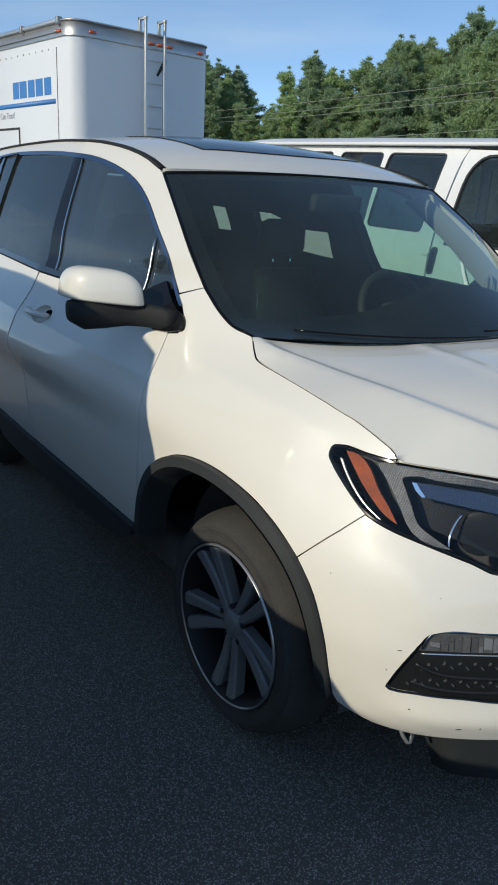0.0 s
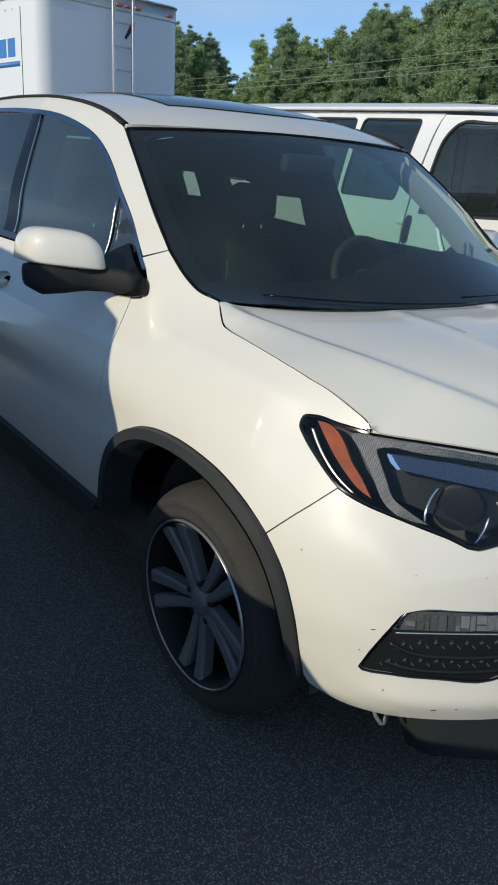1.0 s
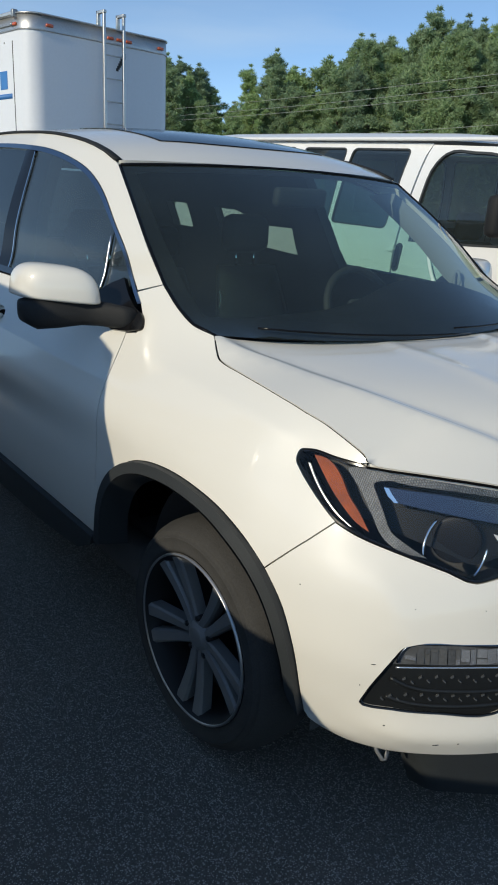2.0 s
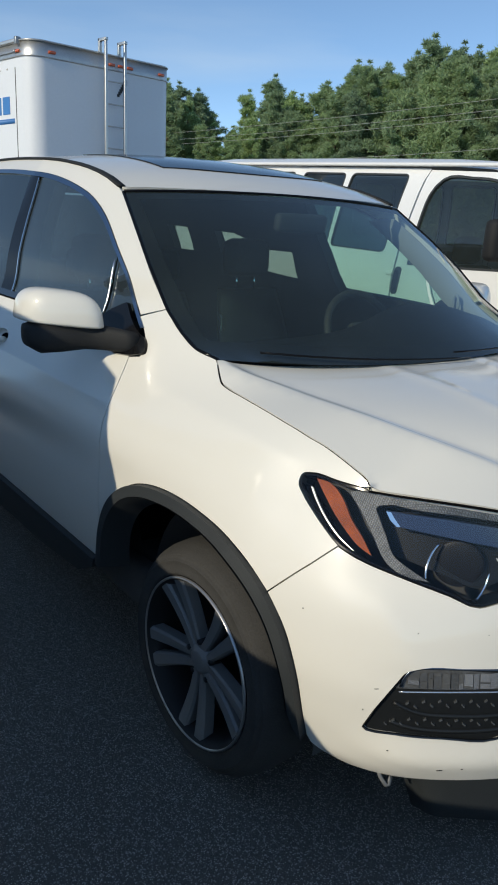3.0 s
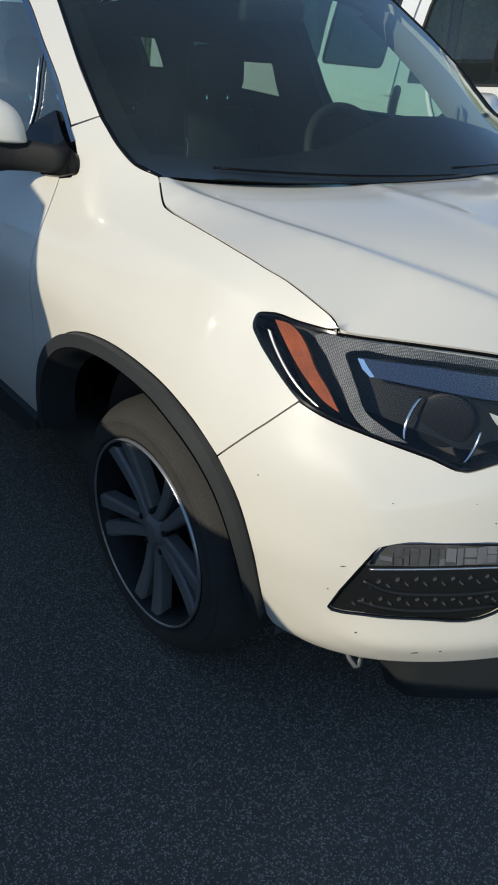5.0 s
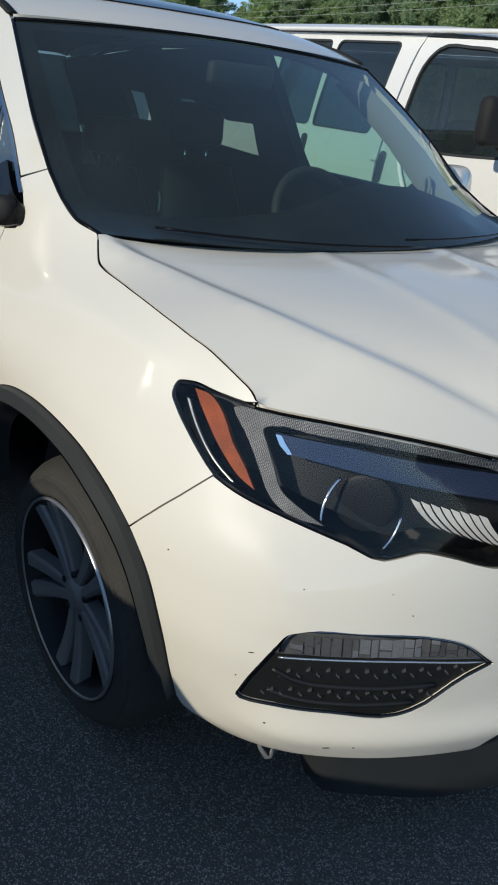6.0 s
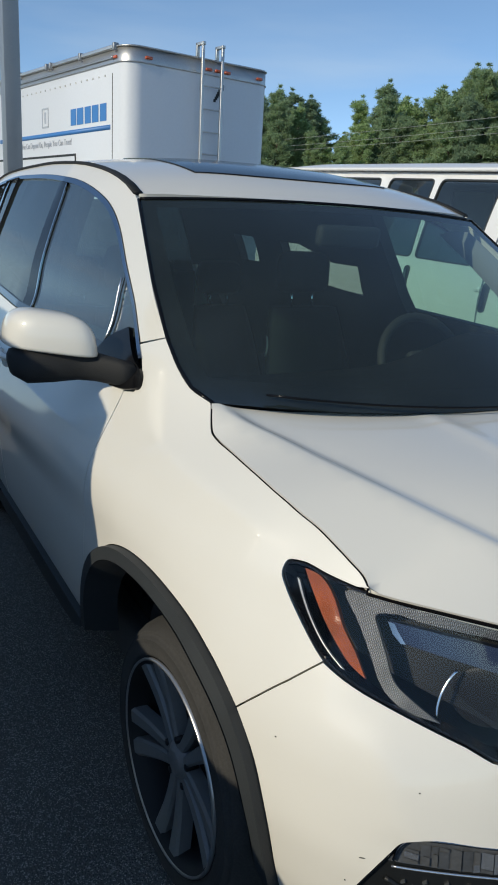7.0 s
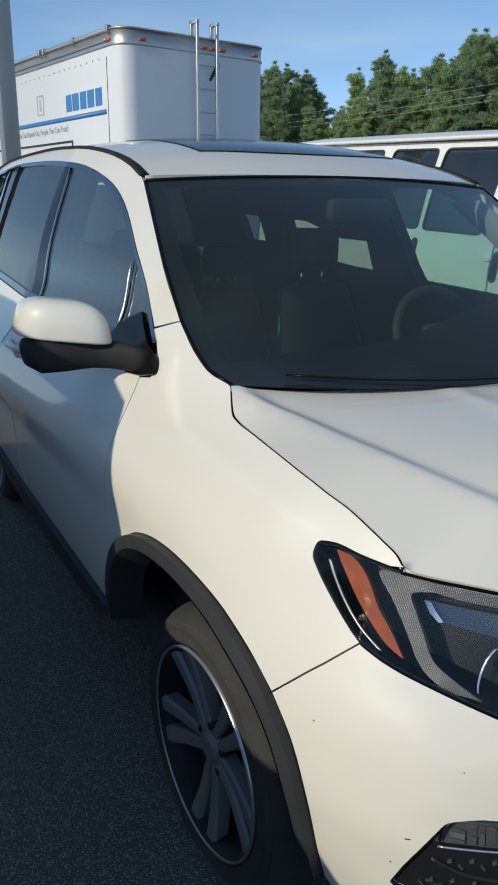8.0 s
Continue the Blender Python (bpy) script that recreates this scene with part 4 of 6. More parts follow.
# headlamps: clear lens over dark housing, reflectors, light guide and projectors
def lamp_parts(side):
    on = mirror(skin, side)
    inner = mirror(skin_in(.085), side)
    shallow = mirror(skin_in(.016), side)
    flip = side < 0
    outline = smooth_line(LAMP_TOP[:-1] + [(-1.02, .92)] * 2 + [(-1.03, .75)] * 2 + LAMP_LOW[1:], 5, closed=True)
    lamp = part("headlamp", sheet(outline, inner, step=.03, gap=.004, depth=0, flip=flip), LAMP_DARK, car, "headlamp with dark housing under a clear lens")
    part("lamp_rim", sheet(outline, on, step=.011, gap=.001, depth=.08, lift=-.003, holes=[inset(outline, .005)], flip=flip), RIM_BLACK, lamp)
    part("lens", sheet(outline, on, step=.04, gap=.003, depth=0, lift=-.002, flip=flip), CLEAR, lamp).visible_shadow = False
    amber = smooth_line([(-.294, .974), (-.294, .974), (-.327, .972), (-.354, .960), (-.377, .942), (-.412, .904), (-.45, .872), (-.483, .836), (-.483, .836), (-.449, .851), (-.413, .875), (-.371, .906), (-.330, .942)], 3, closed=True)
    part("side_reflector", sheet(amber, shallow, step=.02, gap=0, depth=.012, flip=flip), AMBER, lamp, "amber side reflector")
    edge = smooth_line([(-.287, .955), (-.31, .93), (-.345, .898), (-.39, .866), (-.435, .842)], 4)
    part("side_marker", sheet(edge + [(s - .007, z - .002) for s, z in edge[::-1]], shallow, step=.02, gap=0, depth=.006, flip=flip), ALLOY_EDGE, lamp, "clear side marker strip")
    leg = [(-.387, .962), (-.425, .928), (-.474, .877), (-.519, .826), (-.558, .806), (-.622, .797), (-.622, .797), (-.568, .822), (-.531, .842), (-.5, .882), (-.472, .917), (-.457, .940), (-.47, .946), (-.542, .944), (-.684, .939), (-.884, .916), (-.99, .900), (-.99, .914), (-.871, .934), (-.67, .960), (-.568, .965), (-.45, .967)]
    part("textured_reflector", sheet(smooth_line(leg, 3, closed=True), shallow, step=.02, gap=0, depth=.012, flip=flip), CHROME_TEX, lamp, "silver textured reflector band")
    bar = [(-.481, .933), (-.629, .928), (-.889, .905), (-.985, .892), (-.99, .845), (-.909, .857), (-.645, .889), (-.517, .902), (-.497, .915)]
    part("light_guide", sheet(bar, mirror(skin_in(.022), side), step=.02, gap=0, depth=.02, flip=flip), DRL, lamp, "daytime light guide with the sky's reflection in its blue colour")
    part("guide_tip", sheet([(-.481, .933), (-.497, .915), (-.517, .902), (-.525, .903), (-.505, .92), (-.493, .932)], mirror(skin_in(.018), side), step=.01, gap=0, depth=.01, flip=flip), CHROME, lamp)
    # projector: dark globe, with chrome crescents put in where its bezel catches the light
    s0, z0, r0 = -.682, .815, .074
    p = Vector(on(s0, z0))
    n = (p - Vector(mirror(skin_in(.05), side)(s0, z0))).normalized()
    bm = bmesh.new()
    bmesh.ops.create_uvsphere(bm, u_segments=28, v_segments=16, radius=.058, matrix=Matrix.Translation(p - n * .082) @ n.to_track_quat("Z", "Y").to_matrix().to_4x4() @ Matrix.Diagonal((1, 1, .16, 1)))
    lens = part("projector", bm, PROJECTOR, lamp, "dark glass projector")
    bezel = mirror(skin_in(.045), side)
    for a0, a1, r in ((142, 198, .0032), (-3, -46, .0026)):
        k = 1.0 if r > .002 else 1.14
        line = [bezel(s0 - k * r0 * math.cos(radians(a)), z0 + k * .085 * math.sin(radians(a))) for a in np.linspace(a0, a1, 14)]
        bm = bmesh.new()
        tube(bm, line, r, 6)
        part("bezel_glint", bm, CHROME, lens, "glint drawn along the bezel edge")
    # faceted bowl towards the grille
    facet = mirror(skin_in(.034), side)
    back = mirror(skin_in(.041), side)
    bowl = new("reflector_bowl")
    bowl.parent = lamp
    for i in range(8):
        t, rows = i / 8, []
        for v in np.linspace(0, 1, 6):
            e = lambda t: (-.763 - .165 * t - (.055 + .015 * t) * v + .02 * v * (1 - v), .846 - .030 * t - (.045 + .018 * t) * v)
            a, b = e(t), e(t + .105)
            rows.append((back(*a), facet(*b)))
        bm = bmesh.new()
        vs = [[bm.verts.new(q) for q in row] for row in rows]
        for a, b in zip(vs, vs[1:]):
            bm.faces.new((a[0], b[0], b[1], a[1]) if side < 0 else (a[1], b[1], b[0], a[0]))
        part("facet", bm, BOWL, bowl)


def fog_parts(side):
    on, deep = mirror(skin, side), mirror(skin_in(.011), side)
    flip = side < 0
    insert = part("fog_insert", sheet(fog_line, deep, step=.03, gap=-.006, depth=0, flip=flip), FOG_PLASTIC, car, "dark studded plastic fog lamp surround")
    split = [(-.574, .562), (-.62, .566), (-.76, .568), (-.962, .548)]
    lamp_poly = [(-.566, .566), (-.581, .596), (-.600, .612), (-.625, .617), (-.707, .618), (-.86, .603), (-.90, .59), (-.955, .552), (-.76, .572), (-.62, .570)]
    part("fog_lamp", sheet(lamp_poly, mirror(skin_in(.008), side), step=.02, gap=.001, depth=.01, flip=flip), FOG_GREY, insert, "fog lamp behind clear lens")
    rng, s = np.random.default_rng(4), -.592
    at, tilted = mirror(skin_in(.0065), side), mirror(skin_in(.0035), side)
    while s > -.925:
        w = rng.uniform(.006, .024)
        top = .611 - .02 * step((-.86 - s) / .07) - .014 * step((s + .615) / .03)
        low = .574 - .012 * step((-.80 - s) / .15)
        cuts = [low] + sorted(rng.uniform(low + .006, top - .006, int(rng.integers(0, 3)))) + [top]
        # bright facets gather at two spots, where highlights are put into the material
        glint = math.exp(-((s + .77) / .06) ** 2) + .7 * math.exp(-((s + .91) / .02) ** 2)
        for z0, z1 in zip(cuts, cuts[1:]):
            bm = bmesh.new()
            lean = rng.random() < .5
            vs = [bm.verts.new((tilted if lean == (k in (0, 3)) else at)(s + a, z)) for k, (a, z) in enumerate(((0, z0 + .0006), (-w, z0 + .0006), (-w, z1 - .0006), (0, z1 - .0006)))]
            bm.faces.new(vs if flip else vs[::-1])
            part("fog_facet", bm, BRIGHT if rng.random() < .18 + .6 * glint else FOG_GREY, insert, smooth=False)
        s -= w + rng.uniform(.0006, .003)
    part("fog_lens", sheet(lamp_poly, mirror(skin_in(.003), side), step=.03, gap=0, depth=0, flip=flip), CLEAR, insert).visible_shadow = False
    for line, r, mat in ((smooth_line(split, 5), .0022, BRIGHT), (smooth_line([(-.577, .574), (-.588, .602), (-.605, .618), (-.64, .622), (-.72, .622), (-.864, .607), (-.903, .594), (-.962, .548)], 5), .0032, TRIM_CHROME), (smooth_line([(-.562, .530), (-.60, .512), (-.70, .503), (-.86, .503)], 5), .006, FOG_PLASTIC), (smooth_line([(-.552, .478), (-.58, .470), (-.70, .462), (-.82, .465)], 5), .006, FOG_PLASTIC)):
        bm = bmesh.new()
        tube(bm, [(lambda p: p)(mirror(skin_in(.003 if mat in (BRIGHT, TRIM_CHROME) else .010), side)(s, z)) for s, z in line], r, 6)
        part("fog_trim", bm, mat, insert)
    bm = bmesh.new()
    tube(bm, [mirror(skin_in(.004), side)(s, z) for s, z in resample(fog_line, .012)], .004, 6, closed=True)
    part("insert_edge", bm, GLOSS_BLACK, insert)
    bm = bmesh.new()
    for row, (z0, a, b) in enumerate(((.537, -.575, -.93), (.487, -.545, -.86))):
        for j, s in enumerate(np.arange(a, b, -.017)):
            z = z0 + (.0055 if j % 2 else -.0055) - .012 * math.exp(-(s - a) ** 2 / .002) * (row < 2)
            p = Vector(mirror(skin_in(.009), side)(s, z))
            n = Vector((p.x, (p.y - YC) * .7, 0)).normalized()
            m = Matrix.Translation(p) @ n.to_track_quat("Z", "Y").to_matrix().to_4x4() @ pose(0, 0, 0, 0, 0, 38 if j % 2 else -38) @ Matrix.Diagonal((.0085, .0032, .006, 1))
            bmesh.ops.create_cube(bm, size=1, matrix=m)
    tagged(part("studs", bm, STUD, insert, "small raised studs", smooth=False), kind="stuff")


for side in (-1, 1):
    lamp_parts(side), fog_parts(side)


# door mirrors
def mirror_parts(side):
    def shell(bm, c, r, p, keep, seg=28, rings=18):
        grid = []
        for i in range(rings + 1):
            a = -math.pi / 2 + math.pi * i / rings
            row = []
            for j in range(seg):
                b = 2 * math.pi * j / seg
                f = lambda v, e: math.copysign(abs(v) ** e, v)
                x, y, z = f(math.cos(a), p) * f(math.cos(b), p), f(math.cos(a), p) * f(math.sin(b), p), f(math.sin(a), p)
                row.append(bm.verts.new(keep(c[0] + r[0] * x, c[1] + r[1] * y, c[2] + r[2] * z, x, y, z)))
            grid.append(row)
        for a, b in zip(grid, grid[1:]):
            for j in range(seg):
                bm.faces.new((a[j], a[(j + 1) % seg], b[(j + 1) % seg], b[j]))
        bmesh.ops.remove_doubles(bm, verts=bm.verts, dist=1e-5)
    # black lower shell, running in to the sail panel
    bm = bmesh.new()
    rows = []
    for x, y, z, ry, rz in ((-1.106, .765, 1.195, .012, .012), (-1.096, .762, 1.185, .05, .035), (-1.06, .755, 1.178, .068, .050), (-1.0, .745, 1.180, .070, .050), (-.955, .728, 1.182, .064, .046), (-.93, .715, 1.182, .055, .043), (-.89, .68, 1.180, .048, .040), (-.85, .62, 1.176, .042, .037), (-.815, .575, 1.172, .036, .034)):
        rows.append([bm.verts.new((side * -x, y + ry * math.copysign(abs(math.cos(a)) ** .7, math.cos(a)), z + rz * math.copysign(abs(math.sin(a)) ** .7, math.sin(a)))) for a in np.linspace(0, 2 * math.pi, 18, endpoint=False)])
    for a, b in zip(rows, rows[1:]):
        for i in range(18):
            bm.faces.new((a[i], a[(i + 1) % 18], b[(i + 1) % 18], b[i]))
    bm.faces.new(rows[0][::-1]), bm.faces.new(rows[-1])
    unit = part("door_mirror", bm, CABIN, car, "door mirror with white cap and black base")
    bm = bmesh.new()
    shell(bm, (-.997, .748, 1.228), (.115, .088, .098), .58, lambda x, y, z, a, b, c: (side * -(x - .012 * max(c, 0) * a), y - .055 * a, z - (.010 * a if c > 0 else .010 * a + .084 * c)))
    part("mirror_cap", bm, PAINT, unit)


for side in (-1, 1):
    mirror_parts(side)

# door handles
for side in (-1, 1):
    for y in (1.50, 2.54):
        bm = bmesh.new()
        pts = [(lambda p: (side * -p[0], p[1], p[2]))(skin(y + d, 1.072 + .012 * (y - 1.5) + .012 * d)) for d in np.linspace(-.10, .10, 8)]
        tube(bm, [(x + side * (.024 - .022 * (abs(i - 3.5) / 3.5) ** 3), yy, z) for i, (x, yy, z) in enumerate(pts)], .016, 10, .75)
        part("door_handle", bm, PAINT, car)


# wheels
def wheel_parts(at, side, steer=0.0):
    hub = new("wheel")
    hub.parent = car
    hub.matrix_local = pose(*at, 0, 0, steer) @ Matrix.Diagonal((side, 1, 1, 1))
    bm = bmesh.new()
    lathe(bm, [(.236, -.10), (.251, .084), (.258, .090), (.262, .093), (.266, .092), (.278, .095), (.294, .092), (.2955, .0935), (.298, .093), (.2995, .089), (.309, .080), (.3105, .081), (.313, .080), (.3145, .078), (.323, .070), (.3255, .065), (.334, .052), (.341, .030), (.345, -.01), (.345, -.06), (.338, -.09), (.29, -.11), (.24, -.10)], 72)
    part("tyre", bm, RUBBER, hub, "dusty black tyre")
    bm = bmesh.new()
    lathe(bm, [(.252, .088), (.250, .095), (.247, .096), (.244, .092)], 72)
    rim = part("rim", bm, ALLOY_EDGE, hub, "grey alloy wheel rim")
    # barrel and disc are near black: the shade behind the spokes is in their colour
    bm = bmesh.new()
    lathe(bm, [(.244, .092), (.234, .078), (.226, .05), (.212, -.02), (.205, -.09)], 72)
    part("barrel", bm, ALLOY_SHADED, rim)
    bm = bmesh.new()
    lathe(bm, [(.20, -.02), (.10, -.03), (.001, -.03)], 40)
    part("brake_disc", bm, ALLOY_SHADED, hub)
    for k in range(5):
        for tilt in (-1, 1):
            bm = bmesh.new()
            a0 = radians(180 - 51 - 72 * k)
            c, s = math.cos(a0), math.sin(a0)
            rows = []
            for t in np.linspace(0, 1, 9):
                r = .030 + .211 * t
                mid = tilt * (.016 + .030 * t ** 1.3)
                wide = .0135 + .0125 * t
                dep = .064 + .022 * t - .006 * math.sin(math.pi * t)
                ring = [(dep - .036, -wide), (dep - .010, -wide), (dep - .002, -wide * .78), (dep, wide * .5 * tilt), (dep - .006, wide * .86), (dep - .036, wide)]
                if tilt < 0:
                    ring = [(dep - .036, -wide), (dep - .006, -wide * .86), (dep, wide * .5 * tilt), (dep - .002, wide * .78), (dep - .010, wide), (dep - .036, wide)]
                rows.append([bm.verts.new((x, r * c - (mid + w) * s, r * s + (mid + w) * c)) for x, w in ring])
            for a, b in zip(rows, rows[1:]):
                for i in range(6):
                    bm.faces.new((a[i], a[(i + 1) % 6], b[(i + 1) % 6], b[i]))
            bm.faces.new(rows[0]), bm.faces.new(rows[-1][::-1])
            part("spoke", bm, ALLOY, hub, smooth=False)
    bm = bmesh.new()
    lathe(bm, [(.052, .04), (.046, .062), (.034, .066), (.032, .070), (.026, .0725), (.001, .073)], 32)
    part("centre_cap", bm, ALLOY, hub)
    for k in range(5):
        a = radians(90 + 72 * k + 70)
        bm = bmesh.new()
        rod(bm, (.035, .057 * math.cos(a), .057 * math.sin(a)), (.066, .057 * math.cos(a), .057 * math.sin(a)), .010, .009, 6)
        part("lug_nut", bm, ALLOY_SHADED, hub)


for y in (0, REAR_Y):
    wheel_parts((-.808, y or .062, .339), -1, 2.8 if y == 0 else 0)
    wheel_parts((.808, y or .062, .339), 1, 2.8 if y == 0 else 0)
# underbody
bm = bmesh.new()
box(bm, -.80, .80, .55, 2.25, .24, .40, .03), box(bm, -.56, .56, -.50, .6, .25, .62, .05), box(bm, -.8, .8, 3.3, 3.9, .35, .5, .03), box(bm, -.55, .55, 2.2, 3.4, .3, .5, .03)
part("underbody", bm, DARK, car)
bm = bmesh.new()
tube(bm, [(-.725, -.51, .325), (-.723, -.53, .290), (-.714, -.54, .270), (-.705, -.542, .268), (-.697, -.54, .280), (-.692, -.53, .325)], .0055, 8)
part("tow_hook", bm, ALLOY, car, "dull metal tow hook")

# cabin
bm = bmesh.new()
rows = []
for y, z in ((.10, 1.105), (.28, 1.145), (.42, 1.165), (.60, 1.155), (.72, 1.09), (.76, .95), (.70, .70), (.60, .35)):
    rows.append([bm.verts.new((x, y + .05 * abs(x), z + (.115 * math.exp(-((x - .44) / .27) ** 2) if .25 < y < .75 and z > 1 else 0) - .02 * abs(x))) for x in np.linspace(-.74, .74, 26)])
for a, b in zip(rows, rows[1:]):
    for i in range(25):
        bm.faces.new((a[i], a[i + 1], b[i + 1], b[i]))
part("dashboard", bm, FRIT, car, "black dashboard")
wheel = part("steering_wheel", (lambda bm: (tube(bm, [(.19 * math.cos(a), 0, .185 * math.sin(a)) for a in np.linspace(0, 2 * math.pi, 40, endpoint=False)], .017, 10, closed=True), bm)[1])(bmesh.new()), CABIN, car, "black leather steering wheel")
wheel.matrix_local = pose(.452, .89, 1.10, -24, 0, 0)
bm = bmesh.new()
box(bm, -.07, .07, -.03, .02, -.07, .05, .02), box(bm, -.18, .18, -.012, .012, -.03, .0, .006), box(bm, -.02, .02, -.012, .012, -.18, -.04, .006)
part("wheel_hub", bm, CABIN, wheel)
part("cargo_panel", (lambda bm: (box(bm, -.72, .72, 3.70, 3.74, .45, 1.24, .01), bm)[1])(bmesh.new()), CABIN, car)
part("cabin_floor", (lambda bm: (box(bm, -.74, .74, .55, 3.85, .38, .45), bm)[1])(bmesh.new()), CABIN, car)


def seat_parts(x, y, back=.62, wide=.25, name="front_seat"):
    seat = new(name)
    seat.parent = car
    seat.matrix_local = pose(x, y, 0)
    bm = bmesh.new()
    box(bm, -wide, wide, -.48, .02, .52, .68, .06)
    part("cushion", bm, LEATHER, seat)
    bm = bmesh.new()
    rows = []
    for t in np.linspace(0, 1, 9):
        w = wide * (1 - .28 * t ** 2)
        z, yy = .60 + back * t, .0 + .19 * t
        rows.append([bm.verts.new((w * math.copysign(abs(math.cos(a)) ** .5, math.cos(a)), yy + .07 * math.sin(a) + (.03 * math.cos(a) ** 2 if math.sin(a) < 0 else 0), z)) for a in np.linspace(0, 2 * math.pi, 24, endpoint=False)])
    for a, b in zip(rows, rows[1:]):
        for i in range(24):
            bm.faces.new((a[i], a[(i + 1) % 24], b[(i + 1) % 24], b[i]))
    bm.faces.new(rows[-1]), bm.faces.new(rows[0][::-1])
    part("seat_back", bm, LEATHER, seat)
    bm = bmesh.new()
    vs = box(bm, -.135, .135, .17, .28, .66 + back, .85 + back, .05)
    part("headrest", bm, LEATHER, seat)
    for sx in (-.055, .055):
        bm = bmesh.new()
        rod(bm, (sx, .21, .58 + back), (sx, .225, .70 + back), .006)
        part("headrest_post", bm, CHROME, seat)
    return seat


for x in (-.40, .41):
    seat_parts(x, 1.52)
for x in (-.42, 0, .42):
    seat_parts(x, 2.45, .52, .22, "rear_seat")
for x in (-.3, .3):
    seat_parts(x, 3.3, .48, .24, "third_row_seat")
# buckle cover: its white stands for sun falling in through the window
bm = bmesh.new()
rows = [[bm.verts.new((.075 + .022 * u + .006 * math.sin(3 * t), 1.45 + .02 * u, 1.045 + .085 * t)) for u in (-.5 + .3 * t, 0, .5 - .1 * t)] for t in np.linspace(0, 1, 6)]
for a, b in zip(rows, rows[1:]):
    for i in range(2):
        bm.faces.new((a[i], a[i + 1], b[i + 1], b[i]))
bmesh.ops.solidify(bm, geom=bm.faces[:], thickness=.006)
part("belt_buckle_cover", bm, BOX_WHITE, car, "belt buckle cover between the seats, sunlight in its white colour")
# inner trims: light pillar covers with a grab handle, belts, headliner
for side in (-1, 1):
    bm = bmesh.new()
    strip = [ws_edge(v) for v in (np.linspace(.0, .95, 16) if side > 0 else np.linspace(.10, .90, 16))]
    lag = .05 if side < 0 else .03
    rows = [[bm.verts.new(p) for p in ((side * (abs(x) - .016), y + lag, z - .02), (side * (abs(x) - .050), y + lag + .06, z - .02), (side * (abs(x) - .042), y + .17, z - .035))] for x, y, z in strip]
    for a, b in zip(rows, rows[1:]):
        for i in range(2):
            bm.faces.new((a[i], a[i + 1], b[i + 1], b[i]) if side > 0 else (b[i], b[i + 1], a[i + 1], a[i]))
    cover = part("pillar_cover", bm, GREY_TRIM, car, "light grey windshield pillar cover")
    bm = bmesh.new()
    c = Vector(ws_edge(.22))
    c = Vector((side * (abs(c.x) - .07), c.y + .10, c.z - .02))
    tube(bm, [c + Vector((.010 * math.cos(a) * side, .022 * math.cos(a), .035 * math.sin(a))) for a in np.linspace(0, 2 * math.pi, 18, endpoint=False)], .007, 6, closed=True)
    part("pillar_grip", bm, GREY_TRIM, cover)
    inner_pillar = [(1.41, 1.2), (1.515, 1.46), (1.57, 1.70), (1.87, 1.71), (1.79, 1.45), (1.77, 1.2)]
    part("inner_pillar", sheet(inner_pillar, mirror(skin_in(.09), side), step=.06, gap=0, depth=.05, flip=side > 0), CABIN, car)
    part("inner_pillar", sheet([(2.56, 1.25), (2.585, 1.5), (2.62, 1.71), (2.95, 1.70), (2.89, 1.5), (2.885, 1.25)], mirror(skin_in(.05), side), step=.06, gap=0, depth=.05, flip=side > 0), CABIN, car)
    part("inner_pillar", sheet([(3.11, 1.28), (3.13, 1.5), (3.15, 1.68), (3.8, 1.66), (3.85, 1.28)], mirror(skin_in(.05), side), step=.06, gap=0, depth=.05, flip=side > 0), CABIN, car)
    part("door_lining", sheet([(.62, .45), (3.6, .45), (3.6, 1.37), (2.85, 1.36), (2.1, 1.285), (1.75, 1.258), (1.4, 1.234), (1.0, 1.234), (.70, 1.22), (.62, 1.18)], mirror(skin_in(.07), side), step=.08, gap=0, depth=.0, flip=side > 0), CABIN, car)
# dark sheets added inside the rear side windows to block what shows through
for side in (-1, 1):
    blocker = [(1.72, 1.40), (2.06, 1.405), (2.36, 1.485), (2.6, 1.492), (3.1, 1.512), (3.6, 1.53), (3.55, 1.66), (3.0, 1.70), (2.3, 1.71), (1.8, 1.70)]
    part("window_blocker", sheet(blocker, mirror(skin_in(.055), side), step=.08, gap=0, depth=.01, flip=side > 0), CABIN, car)
part("headliner", sheet([(-.56, 1.02), (.56, 1.02), (.58, 3.7), (-.58, 3.7)], lambda x, y: (x, y, ROOF_EDGE(y) - .02), step=.09, gap=0, depth=0), CABIN, car)
bm = bmesh.new()
box(bm, -.12, .12, -.02, .02, -.035, .035, .015)
mirror_in = part("inner_mirror", bm, CABIN, car)
mirror_in.matrix_local = pose(.0, .80, 1.555, 10, 0, 0)


# ---- ground ----
bm = bmesh.new()
bmesh.ops.create_grid(bm, x_segments=8, y_segments=8, size=400)
ground = part("ground", bm, ASPHALT, None)
tagged(ground, "dark worn asphalt car park in shade", "ground", kind="structure")


# ---- passenger van beside the car ----
VAN_X = 2.15
van = thing("passenger_van", label="white passenger van with dark windows parked on asphalt", category="van")
van.matrix_world = pose(VAN_X, 3.0, 2.032, 1.95, 0, 0) @ Matrix.Translation((0, -3.0, -2.032))
vin = curve((.35, .06), (.6, 0), (1.2, 0.0), (1.4, .012), (1.95, .10), (2.0, .16), (2.04, .32), (2.06, .62), (2.065, 1.0))


def van_side(y, z):
    nose = .35 * step((.75 - y) / .9) ** 2
    return (vin(z) + nose, y, z)


def van_at(side):
    return van_side if side < 0 else (lambda y, z: (2.0 - van_side(y, z)[0], y, z))


